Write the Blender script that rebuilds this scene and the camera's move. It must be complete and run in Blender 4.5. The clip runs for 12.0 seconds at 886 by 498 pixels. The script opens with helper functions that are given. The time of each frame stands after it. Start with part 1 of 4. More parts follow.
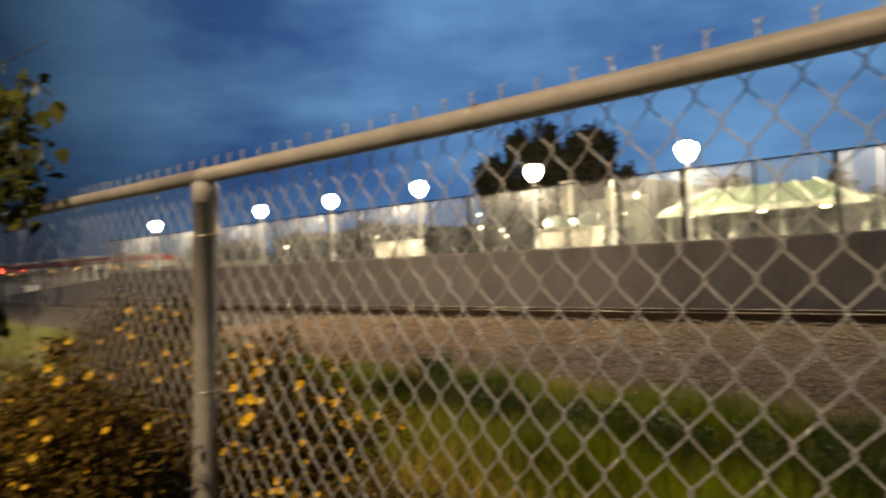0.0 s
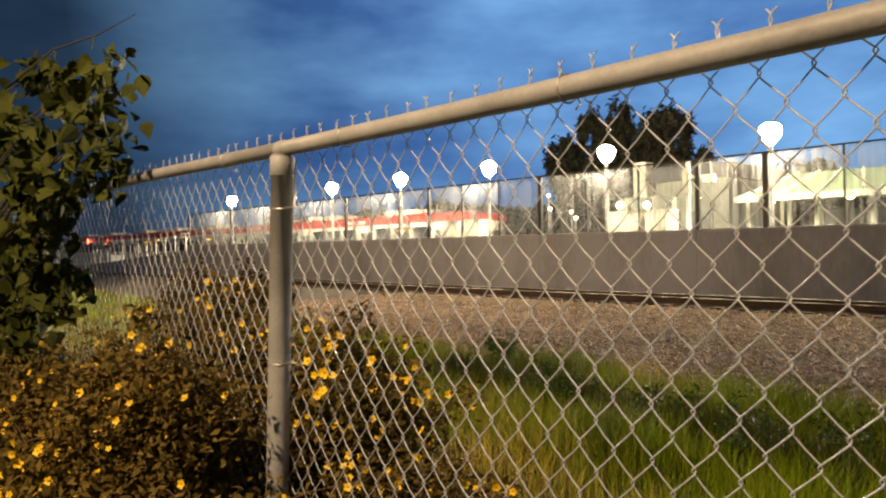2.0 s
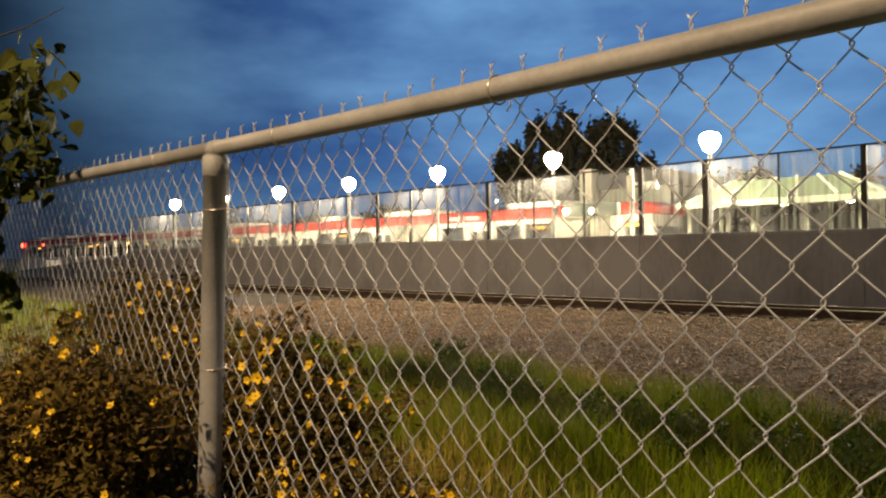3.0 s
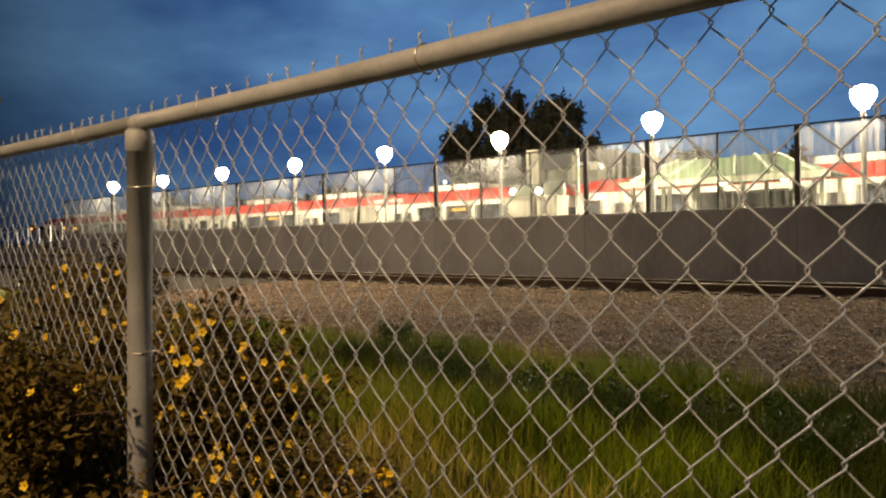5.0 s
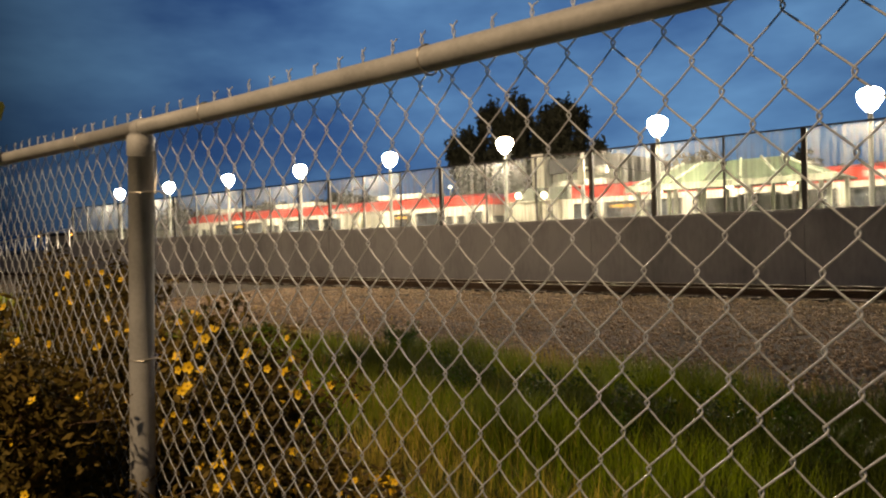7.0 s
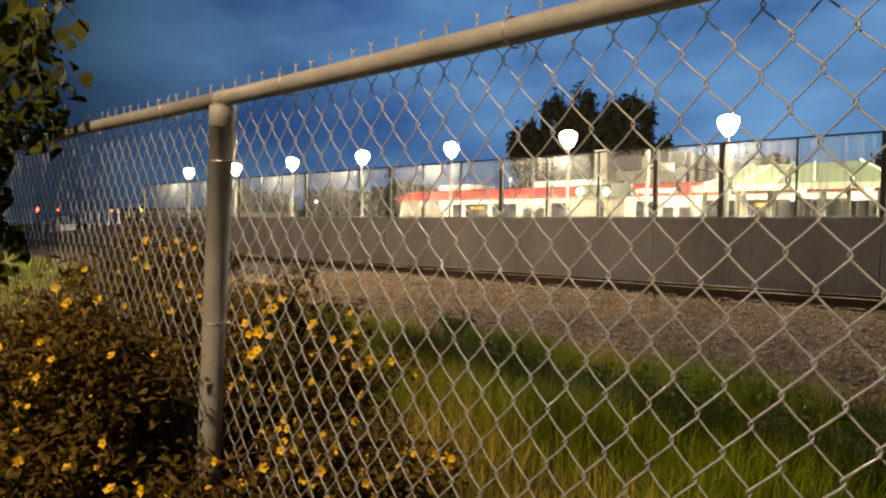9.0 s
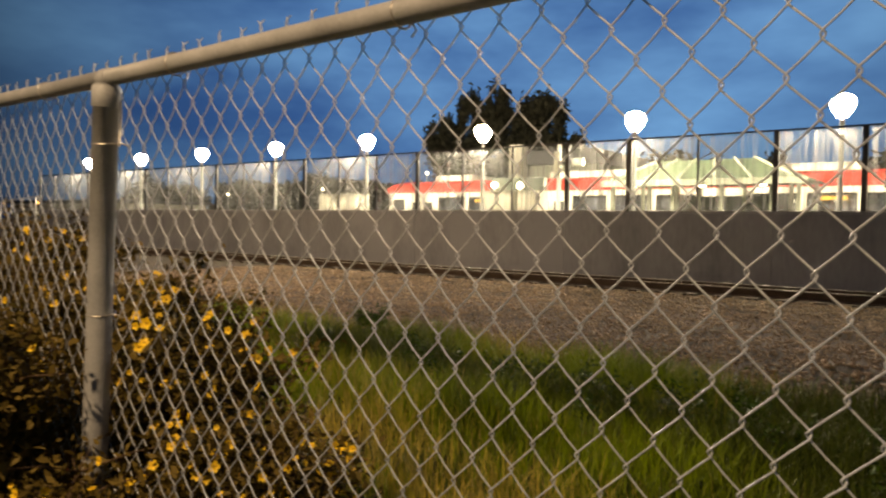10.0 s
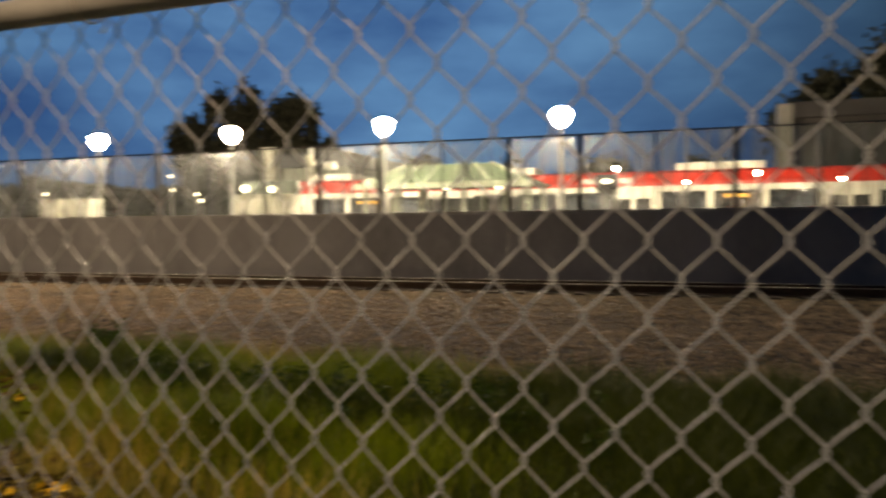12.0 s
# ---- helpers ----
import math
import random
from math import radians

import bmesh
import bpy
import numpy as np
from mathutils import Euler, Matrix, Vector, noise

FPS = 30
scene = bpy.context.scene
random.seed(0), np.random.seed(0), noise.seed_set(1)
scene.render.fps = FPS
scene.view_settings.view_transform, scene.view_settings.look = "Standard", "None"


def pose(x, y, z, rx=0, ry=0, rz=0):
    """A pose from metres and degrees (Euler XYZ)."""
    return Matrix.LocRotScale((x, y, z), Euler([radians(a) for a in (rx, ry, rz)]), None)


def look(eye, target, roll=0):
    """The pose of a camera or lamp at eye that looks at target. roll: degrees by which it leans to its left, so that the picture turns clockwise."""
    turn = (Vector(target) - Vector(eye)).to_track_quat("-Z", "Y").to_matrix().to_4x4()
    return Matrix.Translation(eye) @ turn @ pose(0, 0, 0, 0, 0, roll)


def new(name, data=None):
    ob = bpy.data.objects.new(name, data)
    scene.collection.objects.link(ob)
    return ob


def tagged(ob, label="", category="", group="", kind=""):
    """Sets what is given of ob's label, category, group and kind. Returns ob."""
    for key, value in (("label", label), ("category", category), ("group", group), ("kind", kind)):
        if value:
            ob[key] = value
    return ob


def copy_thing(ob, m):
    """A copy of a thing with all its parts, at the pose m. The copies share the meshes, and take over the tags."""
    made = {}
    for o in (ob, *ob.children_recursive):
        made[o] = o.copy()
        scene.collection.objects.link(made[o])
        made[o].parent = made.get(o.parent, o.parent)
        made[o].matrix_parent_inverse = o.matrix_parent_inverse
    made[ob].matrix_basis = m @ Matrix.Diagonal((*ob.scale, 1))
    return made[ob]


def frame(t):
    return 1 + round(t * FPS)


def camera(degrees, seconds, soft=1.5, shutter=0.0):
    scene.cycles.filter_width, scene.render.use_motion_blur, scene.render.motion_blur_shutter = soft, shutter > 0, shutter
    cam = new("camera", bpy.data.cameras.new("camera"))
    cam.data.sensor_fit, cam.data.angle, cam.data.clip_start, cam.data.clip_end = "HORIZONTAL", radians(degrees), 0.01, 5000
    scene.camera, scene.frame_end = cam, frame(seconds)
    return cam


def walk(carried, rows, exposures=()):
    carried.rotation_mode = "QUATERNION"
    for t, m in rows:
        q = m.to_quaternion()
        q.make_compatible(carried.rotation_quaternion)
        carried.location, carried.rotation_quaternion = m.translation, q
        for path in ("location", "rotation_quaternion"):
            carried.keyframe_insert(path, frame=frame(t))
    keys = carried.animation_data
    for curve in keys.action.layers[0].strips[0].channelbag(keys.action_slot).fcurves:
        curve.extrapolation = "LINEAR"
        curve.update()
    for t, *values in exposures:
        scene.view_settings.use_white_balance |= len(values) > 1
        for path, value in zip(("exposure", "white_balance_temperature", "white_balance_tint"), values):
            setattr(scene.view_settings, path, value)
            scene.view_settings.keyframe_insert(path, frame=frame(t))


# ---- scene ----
# ---- camera and its way ----
cam = camera(64.13, 12.0, soft=2.1, shutter=0.75)
# seconds, x, y, z, pitch, roll, yaw
ROWS = [
    (0.0, 1.789, -1.057, 1.526, 1.33, 2.42, 41.43),
    (0.5, 1.762, -1.065, 1.524, 0.62, 0.98, 47.62),
    (1.0, 1.743, -1.035, 1.519, -1.13, -1.00, 46.27),
    (1.5, 1.735, -1.026, 1.523, -0.09, -0.24, 46.26),
    (2.0, 1.738, -1.040, 1.522, -0.14, 0.96, 46.86),
    (2.5, 1.754, -1.028, 1.519, -0.13, 1.40, 44.74),
    (2.7, 1.753, -1.014, 1.517, 0.25, 0.96, 43.45),
    (4.3, 1.760, -1.001, 1.505, -0.31, 1.02, 41.68),
    (4.5, 1.748, -0.981, 1.505, -0.60, 1.26, 41.24),
    (5.0, 1.762, -0.967, 1.500, -1.38, 1.43, 38.65),
    (5.5, 1.767, -0.954, 1.501, -1.09, 1.37, 38.46),
    (6.0, 1.771, -0.956, 1.504, -0.51, 1.70, 37.80),
    (6.5, 1.760, -0.937, 1.495, -1.45, 2.82, 38.94),
    (7.0, 1.750, -0.947, 1.498, -0.96, 1.75, 39.11),
    (7.5, 1.733, -0.976, 1.495, -0.83, 1.18, 40.20),
    (7.7, 1.719, -0.993, 1.495, -1.12, 1.30, 42.74),
    (9.3, 1.739, -0.959, 1.459, -1.76, -1.53, 43.18),
    (9.5, 1.749, -0.949, 1.456, -1.41, -1.02, 40.78),
    (10.0, 1.756, -0.930, 1.449, -1.99, -0.97, 37.06),
    (10.5, 1.755, -0.912, 1.451, -1.58, -0.86, 33.98),
    (11.0, 1.758, -0.900, 1.456, -1.29, -0.50, 31.20),
    (11.5, 1.774, -0.895, 1.455, -1.59, -0.50, 26.40),
    (12.0, 1.816, -0.895, 1.458, -1.65, 0.40, 17.56),
]
EXPOSURES = [(0.0, 0.25, 9900, 14), (0.5, 0.55, 9900, 14), (1.0, 0.75, 9900, 14), (2.0, 0.75, 9900, 14), (2.5, 0.58, 9900, 14), (4.3, 0.22, 9900, 14), (5.5, 0.10, 9900, 14), (7.5, 0.03, 9900, 14), (9.5, 0.36, 9900, 14), (10.5, 0.20, 9900, 14), (12.0, -0.08, 9900, 14)]
walk(cam, [(t, pose(x, y, z, 90 + pitch, roll, yaw)) for t, x, y, z, pitch, roll, yaw in ROWS], EXPOSURES)

# ---- world and light ----
world = bpy.data.worlds.new("dusk")
scene.world = world
world.use_nodes = True
wn, wl = world.node_tree.nodes, world.node_tree.links
wn.clear()
w_out = wn.new("ShaderNodeOutputWorld")
w_bg = wn.new("ShaderNodeBackground")
w_co = wn.new("ShaderNodeTexCoord")
w_map = wn.new("ShaderNodeMapping")
w_map.inputs["Scale"].default_value = (1.0, 1.0, 2.6)
w_noise = wn.new("ShaderNodeTexNoise")
w_noise.inputs["Scale"].default_value = 2.3
w_noise.inputs["Detail"].default_value = 5.0
w_noise.inputs["Roughness"].default_value = 0.55
w_ramp = wn.new("ShaderNodeValToRGB")
w_ramp.color_ramp.elements[0].position = 0.34
w_ramp.color_ramp.elements[0].color = (0.0050, 0.028, 0.105, 1)
w_ramp.color_ramp.elements[1].position = 0.68
w_ramp.color_ramp.elements[1].color = (0.028, 0.098, 0.232, 1)
wl.new(w_co.outputs["Generated"], w_map.inputs["Vector"])
wl.new(w_map.outputs["Vector"], w_noise.inputs["Vector"])
wl.new(w_noise.outputs["Fac"], w_ramp.inputs["Fac"])
wl.new(w_ramp.outputs["Color"], w_bg.inputs["Color"])
# the last of the dusk light stands over the station
w_dot = wn.new("ShaderNodeVectorMath")
w_dot.operation = "DOT_PRODUCT"
w_dot.inputs[1].default_value = Vector((-0.45, 0.85, 0.28)).normalized()
wl.new(w_co.outputs["Generated"], w_dot.inputs[0])
w_range = wn.new("ShaderNodeMapRange")
w_range.inputs["From Min"].default_value, w_range.inputs["From Max"].default_value = 0.71, 0.97
w_range.inputs["To Min"].default_value, w_range.inputs["To Max"].default_value = 0.31, 3.2
wl.new(w_dot.outputs["Value"], w_range.inputs["Value"])
w_back = wn.new("ShaderNodeMapRange")
w_back.inputs["From Min"].default_value, w_back.inputs["From Max"].default_value = -0.1, 0.62
w_back.inputs["To Min"].default_value, w_back.inputs["To Max"].default_value = 0.9, 1.0
wl.new(w_dot.outputs["Value"], w_back.inputs["Value"])
w_mul = wn.new("ShaderNodeMath")
w_mul.operation = "MULTIPLY"
wl.new(w_range.outputs["Result"], w_mul.inputs[0])
wl.new(w_back.outputs["Result"], w_mul.inputs[1])
wl.new(w_mul.outputs[0], w_bg.inputs["Strength"])
wl.new(w_bg.outputs["Background"], w_out.inputs["Surface"])


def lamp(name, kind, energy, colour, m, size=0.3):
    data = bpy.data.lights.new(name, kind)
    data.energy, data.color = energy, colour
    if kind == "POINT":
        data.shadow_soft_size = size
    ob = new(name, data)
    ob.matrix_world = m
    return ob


# unseen warm lamps assumed on our side: one close to the fence, one further along
unseen_near_light = lamp("unseen_near_light", "SPOT", 640, (1.0, 0.83, 0.62), look((0.6, -3.3, 4.6), (-0.9, 1.6, 0.3)))
unseen_near_light.data.spot_size, unseen_near_light.data.spot_blend, unseen_near_light.data.shadow_soft_size = radians(96), 1.0, 0.08
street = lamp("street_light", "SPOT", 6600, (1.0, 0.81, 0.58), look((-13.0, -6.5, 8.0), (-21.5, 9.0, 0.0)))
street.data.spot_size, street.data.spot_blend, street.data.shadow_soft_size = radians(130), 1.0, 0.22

LAMP_GLOW = 720.0      # platform lamps
FENCE_TURN = -2.457    # the fence against the platform wall, degrees
WALL_Y, WALL_TOP, SCREEN_TOP = 16.0, 1.86, 3.675
PANEL, PANEL_0 = 1.711, -0.15
TRAIN_Y = 24.0


# ---- materials ----
def material(name, colour, rough=0.6, metal=0.0, vary=0.25, scale=8.0, fine=60.0, bump=0.2, dark=None, emit=0.0, per_object=0.0, island=0.0, stretch=(1, 1, 1), spec=0.5, gain=1.0):
    """A surface with stains at one scale and grain at another."""
    m = bpy.data.materials.new(name)
    m.use_nodes = True
    n, l = m.node_tree.nodes, m.node_tree.links
    b = n["Principled BSDF"]
    b.inputs["Roughness"].default_value, b.inputs["Metallic"].default_value = rough, metal
    b.inputs["Specular IOR Level"].default_value = spec
    co = n.new("ShaderNodeTexCoord")
    mp = n.new("ShaderNodeMapping")
    mp.inputs["Scale"].default_value = stretch
    l.new(co.outputs["Object"], mp.inputs["Vector"])
    big, small = n.new("ShaderNodeTexNoise"), n.new("ShaderNodeTexNoise")
    for node, s, detail in ((big, scale, 4), (small, fine, 3)):
        node.inputs["Scale"].default_value, node.inputs["Detail"].default_value = s, detail
        l.new(mp.outputs["Vector"], node.inputs["Vector"])
    spread = n.new("ShaderNodeMapRange")
    spread.clamp = False
    spread.inputs["To Min"].default_value, spread.inputs["To Max"].default_value = 0.5 - 0.5 * gain, 0.5 + 0.5 * gain
    l.new(big.outputs["Fac"], spread.inputs["Value"])
    mix = n.new("ShaderNodeMath")
    mix.operation = "MULTIPLY_ADD"
    l.new(small.outputs["Fac"], mix.inputs[0])
    mix.inputs[1].default_value = 0.45
    l.new(spread.outputs["Result"], mix.inputs[2])
    value = mix.outputs[0]
    if per_object or island:
        src = n.new("ShaderNodeObjectInfo").outputs["Random"] if per_object else n.new("ShaderNodeNewGeometry").outputs["Random Per Island"]
        add = n.new("ShaderNodeMath")
        add.operation = "MULTIPLY_ADD"
        l.new(src, add.inputs[0])
        add.inputs[1].default_value = per_object or island
        l.new(value, add.inputs[2])
        value = add.outputs[0]
    ramp = n.new("ShaderNodeValToRGB")
    low = dark or tuple(c * (1 - vary) for c in colour)
    high = tuple(min(1, c * (1 + vary)) for c in colour)
    ramp.color_ramp.elements[0].position, ramp.color_ramp.elements[0].color = 0.42, (*low, 1)
    ramp.color_ramp.elements[1].position, ramp.color_ramp.elements[1].color = 1.05 + (per_object or island) * 0.6, (*high, 1)
    l.new(value, ramp.inputs["Fac"])
    l.new(ramp.outputs["Color"], b.inputs["Base Color"])
    if bump:
        bn = n.new("ShaderNodeBump")
        bn.inputs["Strength"].default_value, bn.inputs["Distance"].default_value = bump, 0.01
        l.new(value, bn.inputs["Height"])
        l.new(bn.outputs["Normal"], b.inputs["Normal"])
    if emit:
        b.inputs["Emission Color"].default_value = (*colour, 1)
        b.inputs["Emission Strength"].default_value = emit
    return m


GALV = material("galvanised_paint", (0.39, 0.392, 0.40), 0.55, 0.05, 0.25, 9, 120, 0.12)
WIRE = material("galvanised_wire", (0.54, 0.57, 0.62), 0.40, 0.08, 0.2, 14, 160, 0.05)
TIE = material("tie_wire", (0.62, 0.58, 0.52), 0.35, 0.7, 0.15, 20, 120, 0.05)
CONCRETE = material("wall_concrete", (0.240, 0.252, 0.290), 0.85, 0, 0.38, 0.9, 11, 0.25, stretch=(1, 1, 0.30), per_object=0.22)
STEEL_DARK = material("dark_steel", (0.055, 0.055, 0.06), 0.5, 0.6, 0.3, 6, 60, 0.05)
STEEL_PALE = material("pale_steel", (0.62, 0.62, 0.60), 0.5, 0.2, 0.15, 5, 50, 0.05)
RAIL_RUST = material("rail_rust", (0.062, 0.040, 0.030), 0.8, 0.1, 0.4, 3, 60, 0.2)
RAIL_HEAD = material("rail_head", (0.80, 0.75, 0.68), 0.32, 0.35, 0.2, 2, 40, 0.02)
SLEEPER = material("sleeper_timber", (0.07, 0.052, 0.042), 0.9, 0, 0.4, 3, 40, 0.5, stretch=(4, 1, 4))
GRASS = material("grass_blades", (0.205, 0.280, 0.015), 0.6, 0, 0.3, 0.7, 6, 0, dark=(0.016, 0.044, 0.003), island=0.40, spec=0.2, gain=2.6, stretch=(0.8, 1.5, 0.3))
# dark grass; at the +x end its colour replaces the light's fall-off
DARK_SHADE_GRASS = material("dark_shade_grass_blades", (0.064, 0.088, 0.010), 0.6, 0, 0.3, 0.9, 6, 0, dark=(0.010, 0.024, 0.003), island=0.4, spec=0.2, gain=1.6)
STRAW = material("dry_grass", (0.52, 0.40, 0.090), 0.7, 0, 0.3, 0.8, 8, 0, dark=(0.19, 0.16, 0.035), island=0.4, spec=0.2)
LEAF = material("poplar_leaf", (0.056, 0.066, 0.016), 0.7, 0, 0.3, 6, 60, 0.1, dark=(0.014, 0.020, 0.005), island=0.5, spec=0.12)
BUSH_LEAF = material("shrub_leaf", (0.124, 0.084, 0.022), 0.7, 0, 0.3, 4, 60, 0.1, dark=(0.034, 0.032, 0.008), island=0.5, spec=0.15)
WEED_LEAF = material("weed_leaf", (0.042, 0.090, 0.009), 0.6, 0, 0.3, 4, 40, 0.1, dark=(0.012, 0.032, 0.003), island=0.4, spec=0.15)
STICK = material("dry_stick", (0.50, 0.42, 0.32), 0.8, 0, 0.2, 8, 60, 0.2)
TWIG = material("shrub_twig", (0.13, 0.075, 0.040), 0.8, 0, 0.35, 8, 60, 0.2)
BARK = material("tree_bark", (0.07, 0.058, 0.046), 0.9, 0, 0.35, 6, 40, 0.5)
PETAL = material("yellow_petal", (0.86, 0.54, 0.045), 0.6, 0, 0.2, 20, 90, 0.05, dark=(0.50, 0.28, 0.020), island=0.35)
FLOWER_EYE = material("flower_eye", (0.55, 0.28, 0.02), 0.7, 0, 0.2, 40, 90, 0.1)
DARK_LEAF = material("far_foliage", (0.075, 0.075, 0.050), 0.8, 0, 0.4, 0.5, 3, 0, island=0.4, spec=0.1)
TRAIN_WHITE = material("train_white_paint", (0.80, 0.78, 0.70), 0.3, 0, 0.06, 1.5, 20, 0.01)
TRAIN_RED = material("train_red_paint", (0.62, 0.035, 0.022), 0.32, 0, 0.1, 1.5, 20, 0.01)
TRAIN_GREY = material("train_grey_fittings", (0.22, 0.22, 0.22), 0.5, 0.3, 0.2, 3, 30, 0.05)
TRAIN_LETTER = material("white_lettering", (0.85, 0.83, 0.80), 0.4, 0, 0.03, 4, 30, 0)
RUBBER = material("window_rubber", (0.025, 0.025, 0.026), 0.6, 0, 0.2, 6, 40, 0.05)
# pale blotches stand in for light and reflections in the windows
CABIN_PALE = material("pale_train_interior", (0.46, 0.45, 0.45), 0.7, 0, 0.75, 1.6, 5, 0, gain=2.0)
CABINET = material("cabinet_paint", (0.56, 0.53, 0.45), 0.5, 0, 0.12, 2, 30, 0.03)
STATION = material("station_wall_paint", (0.24, 0.25, 0.21), 0.6, 0, 0.15, 0.8, 20, 0.05)
SHELTER_ROOF = material("shelter_roof_panel", (0.065, 0.090, 0.055), 0.45, 0, 0.15, 1.2, 20, 0.03)
SHELTER_FRAME = material("shelter_frame_paint", (0.34, 0.36, 0.29), 0.45, 0.1, 0.1, 3, 30, 0.02)
DARK_PANEL = material("dark_shelter_panel", (0.055, 0.065, 0.055), 0.3, 0, 0.3, 2, 20, 0.02)
PLATFORM = material("platform_concrete", (0.36, 0.35, 0.33), 0.85, 0, 0.2, 1.2, 30, 0.2)
HOUSE = material("house_stucco", (0.115, 0.105, 0.098), 0.9, 0, 0.2, 1.0, 30, 0.2)
SHINGLE = material("roof_felt", (0.06, 0.055, 0.055), 0.9, 0, 0.3, 2, 30, 0.3)
CAR_WHITE = material("white_car_paint", (0.70, 0.70, 0.70), 0.3, 0, 0.06, 2, 20, 0.01)


def glow(name, colour, strength):
    m = bpy.data.materials.new(name)
    m.use_nodes = True
    n, l = m.node_tree.nodes, m.node_tree.links
    n.clear()
    out, em = n.new("ShaderNodeOutputMaterial"), n.new("ShaderNodeEmission")
    em.inputs["Color"].default_value, em.inputs["Strength"].default_value = (*colour, 1), strength
    l.new(em.outputs["Emission"], out.inputs["Surface"])
    return m


LAMP_LIT = glow("lamp_globe_lit", (0.97, 0.95, 0.90), LAMP_GLOW)
SMALL_LIT = glow("small_globe_lit", (1.0, 0.95, 0.80), 9.0)
PLATFORM_LIT = glow("platform_globe_lit", (1.0, 0.95, 0.85), 1500.0)
RED_LIT = glow("red_signal_lit", (1.0, 0.06, 0.04), 14.0)
AMBER_LIT = glow("amber_light_lit", (1.0, 0.50, 0.12), 4.0)
LED_AMBER = glow("amber_display_lit", (1.0, 0.50, 0.12), 5.0)
SIGN_LIT = glow("white_sign_lit", (1.0, 0.95, 0.85), 5.0)
HEAD_LIT = glow("headlight_lit", (1.0, 0.95, 0.85), 12.0)


def screen_glass():
    """Clear sheet with dried water streaks that catch the light of the lamps."""
    m = bpy.data.materials.new("streaked_screen_glass")
    m.use_nodes = True
    n, l = m.node_tree.nodes, m.node_tree.links
    n.clear()
    out = n.new("ShaderNodeOutputMaterial")
    clear, gloss, dirt, dirt2 = n.new("ShaderNodeBsdfTransparent"), n.new("ShaderNodeBsdfGlossy"), n.new("ShaderNodeBsdfTranslucent"), n.new("ShaderNodeBsdfDiffuse")
    clear.inputs["Color"].default_value = (0.90, 0.93, 0.91, 1)
    gloss.inputs["Roughness"].default_value = 0.25
    dirt.inputs["Color"].default_value = (0.205, 0.208, 0.205, 1)
    dirt2.inputs["Color"].default_value = (0.22, 0.225, 0.23, 1)
    co, mp, info = n.new("ShaderNodeTexCoord"), n.new("ShaderNodeMapping"), n.new("ShaderNodeObjectInfo")
    shift = n.new("ShaderNodeVectorMath")
    shift.operation = "ADD"
    times = n.new("ShaderNodeMath")
    times.operation = "MULTIPLY"
    times.inputs[1].default_value = 50.0
    l.new(info.outputs["Random"], times.inputs[0])
    l.new(co.outputs["Object"], shift.inputs[0])
    l.new(times.outputs[0], shift.inputs[1])
    mp.inputs["Scale"].default_value = (13.0, 1.0, 0.40)
    l.new(shift.outputs[0], mp.inputs["Vector"])
    streak, cloud = n.new("ShaderNodeTexNoise"), n.new("ShaderNodeTexNoise")
    streak.inputs["Scale"].default_value, streak.inputs["Detail"].default_value = 1.0, 4
    cloud.inputs["Scale"].default_value, cloud.inputs["Detail"].default_value = 0.9, 2
    l.new(mp.outputs["Vector"], streak.inputs["Vector"])
    l.new(shift.outputs[0], cloud.inputs["Vector"])
    ramp = n.new("ShaderNodeValToRGB")
    ramp.color_ramp.elements[0].position, ramp.color_ramp.elements[0].color = 0.40, (0.06, 0.06, 0.06, 1)
    ramp.color_ramp.elements[1].position, ramp.color_ramp.elements[1].color = 0.72, (0.78, 0.78, 0.78, 1)
    l.new(streak.outputs["Fac"], ramp.inputs["Fac"])
    mul = n.new("ShaderNodeMath")
    mul.operation = "MULTIPLY"
    l.new(ramp.outputs["Color"], mul.inputs[0])
    l.new(cloud.outputs["Fac"], mul.inputs[1])
    both = n.new("ShaderNodeMixShader")
    both.inputs[0].default_value = 0.3
    l.new(dirt.outputs[0], both.inputs[1])
    l.new(dirt2.outputs[0], both.inputs[2])
    mix = n.new("ShaderNodeMixShader")
    l.new(mul.outputs[0], mix.inputs[0])
    l.new(clear.outputs[0], mix.inputs[1])
    l.new(both.outputs[0], mix.inputs[2])
    top = n.new("ShaderNodeMixShader")
    top.inputs[0].default_value = 0.01
    l.new(mix.outputs[0], top.inputs[1])
    l.new(gloss.outputs[0], top.inputs[2])
    l.new(top.outputs[0], out.inputs["Surface"])
    return m


SCREEN = screen_glass()


def train_glass():
    m = bpy.data.materials.new("tinted_train_glass")
    m.use_nodes = True
    n, l = m.node_tree.nodes, m.node_tree.links
    n.clear()
    out, clear, gloss, mix = n.new("ShaderNodeOutputMaterial"), n.new("ShaderNodeBsdfTransparent"), n.new("ShaderNodeBsdfGlossy"), n.new("ShaderNodeMixShader")
    clear.inputs["Color"].default_value = (0.70, 0.73, 0.77, 1)
    gloss.inputs["Roughness"].default_value = 0.03
    mix.inputs[0].default_value = 0.10
    l.new(clear.outputs[0], mix.inputs[1])
    l.new(gloss.outputs[0], mix.inputs[2])
    l.new(mix.outputs[0], out.inputs["Surface"])
    return m


TRAIN_GLASS = train_glass()


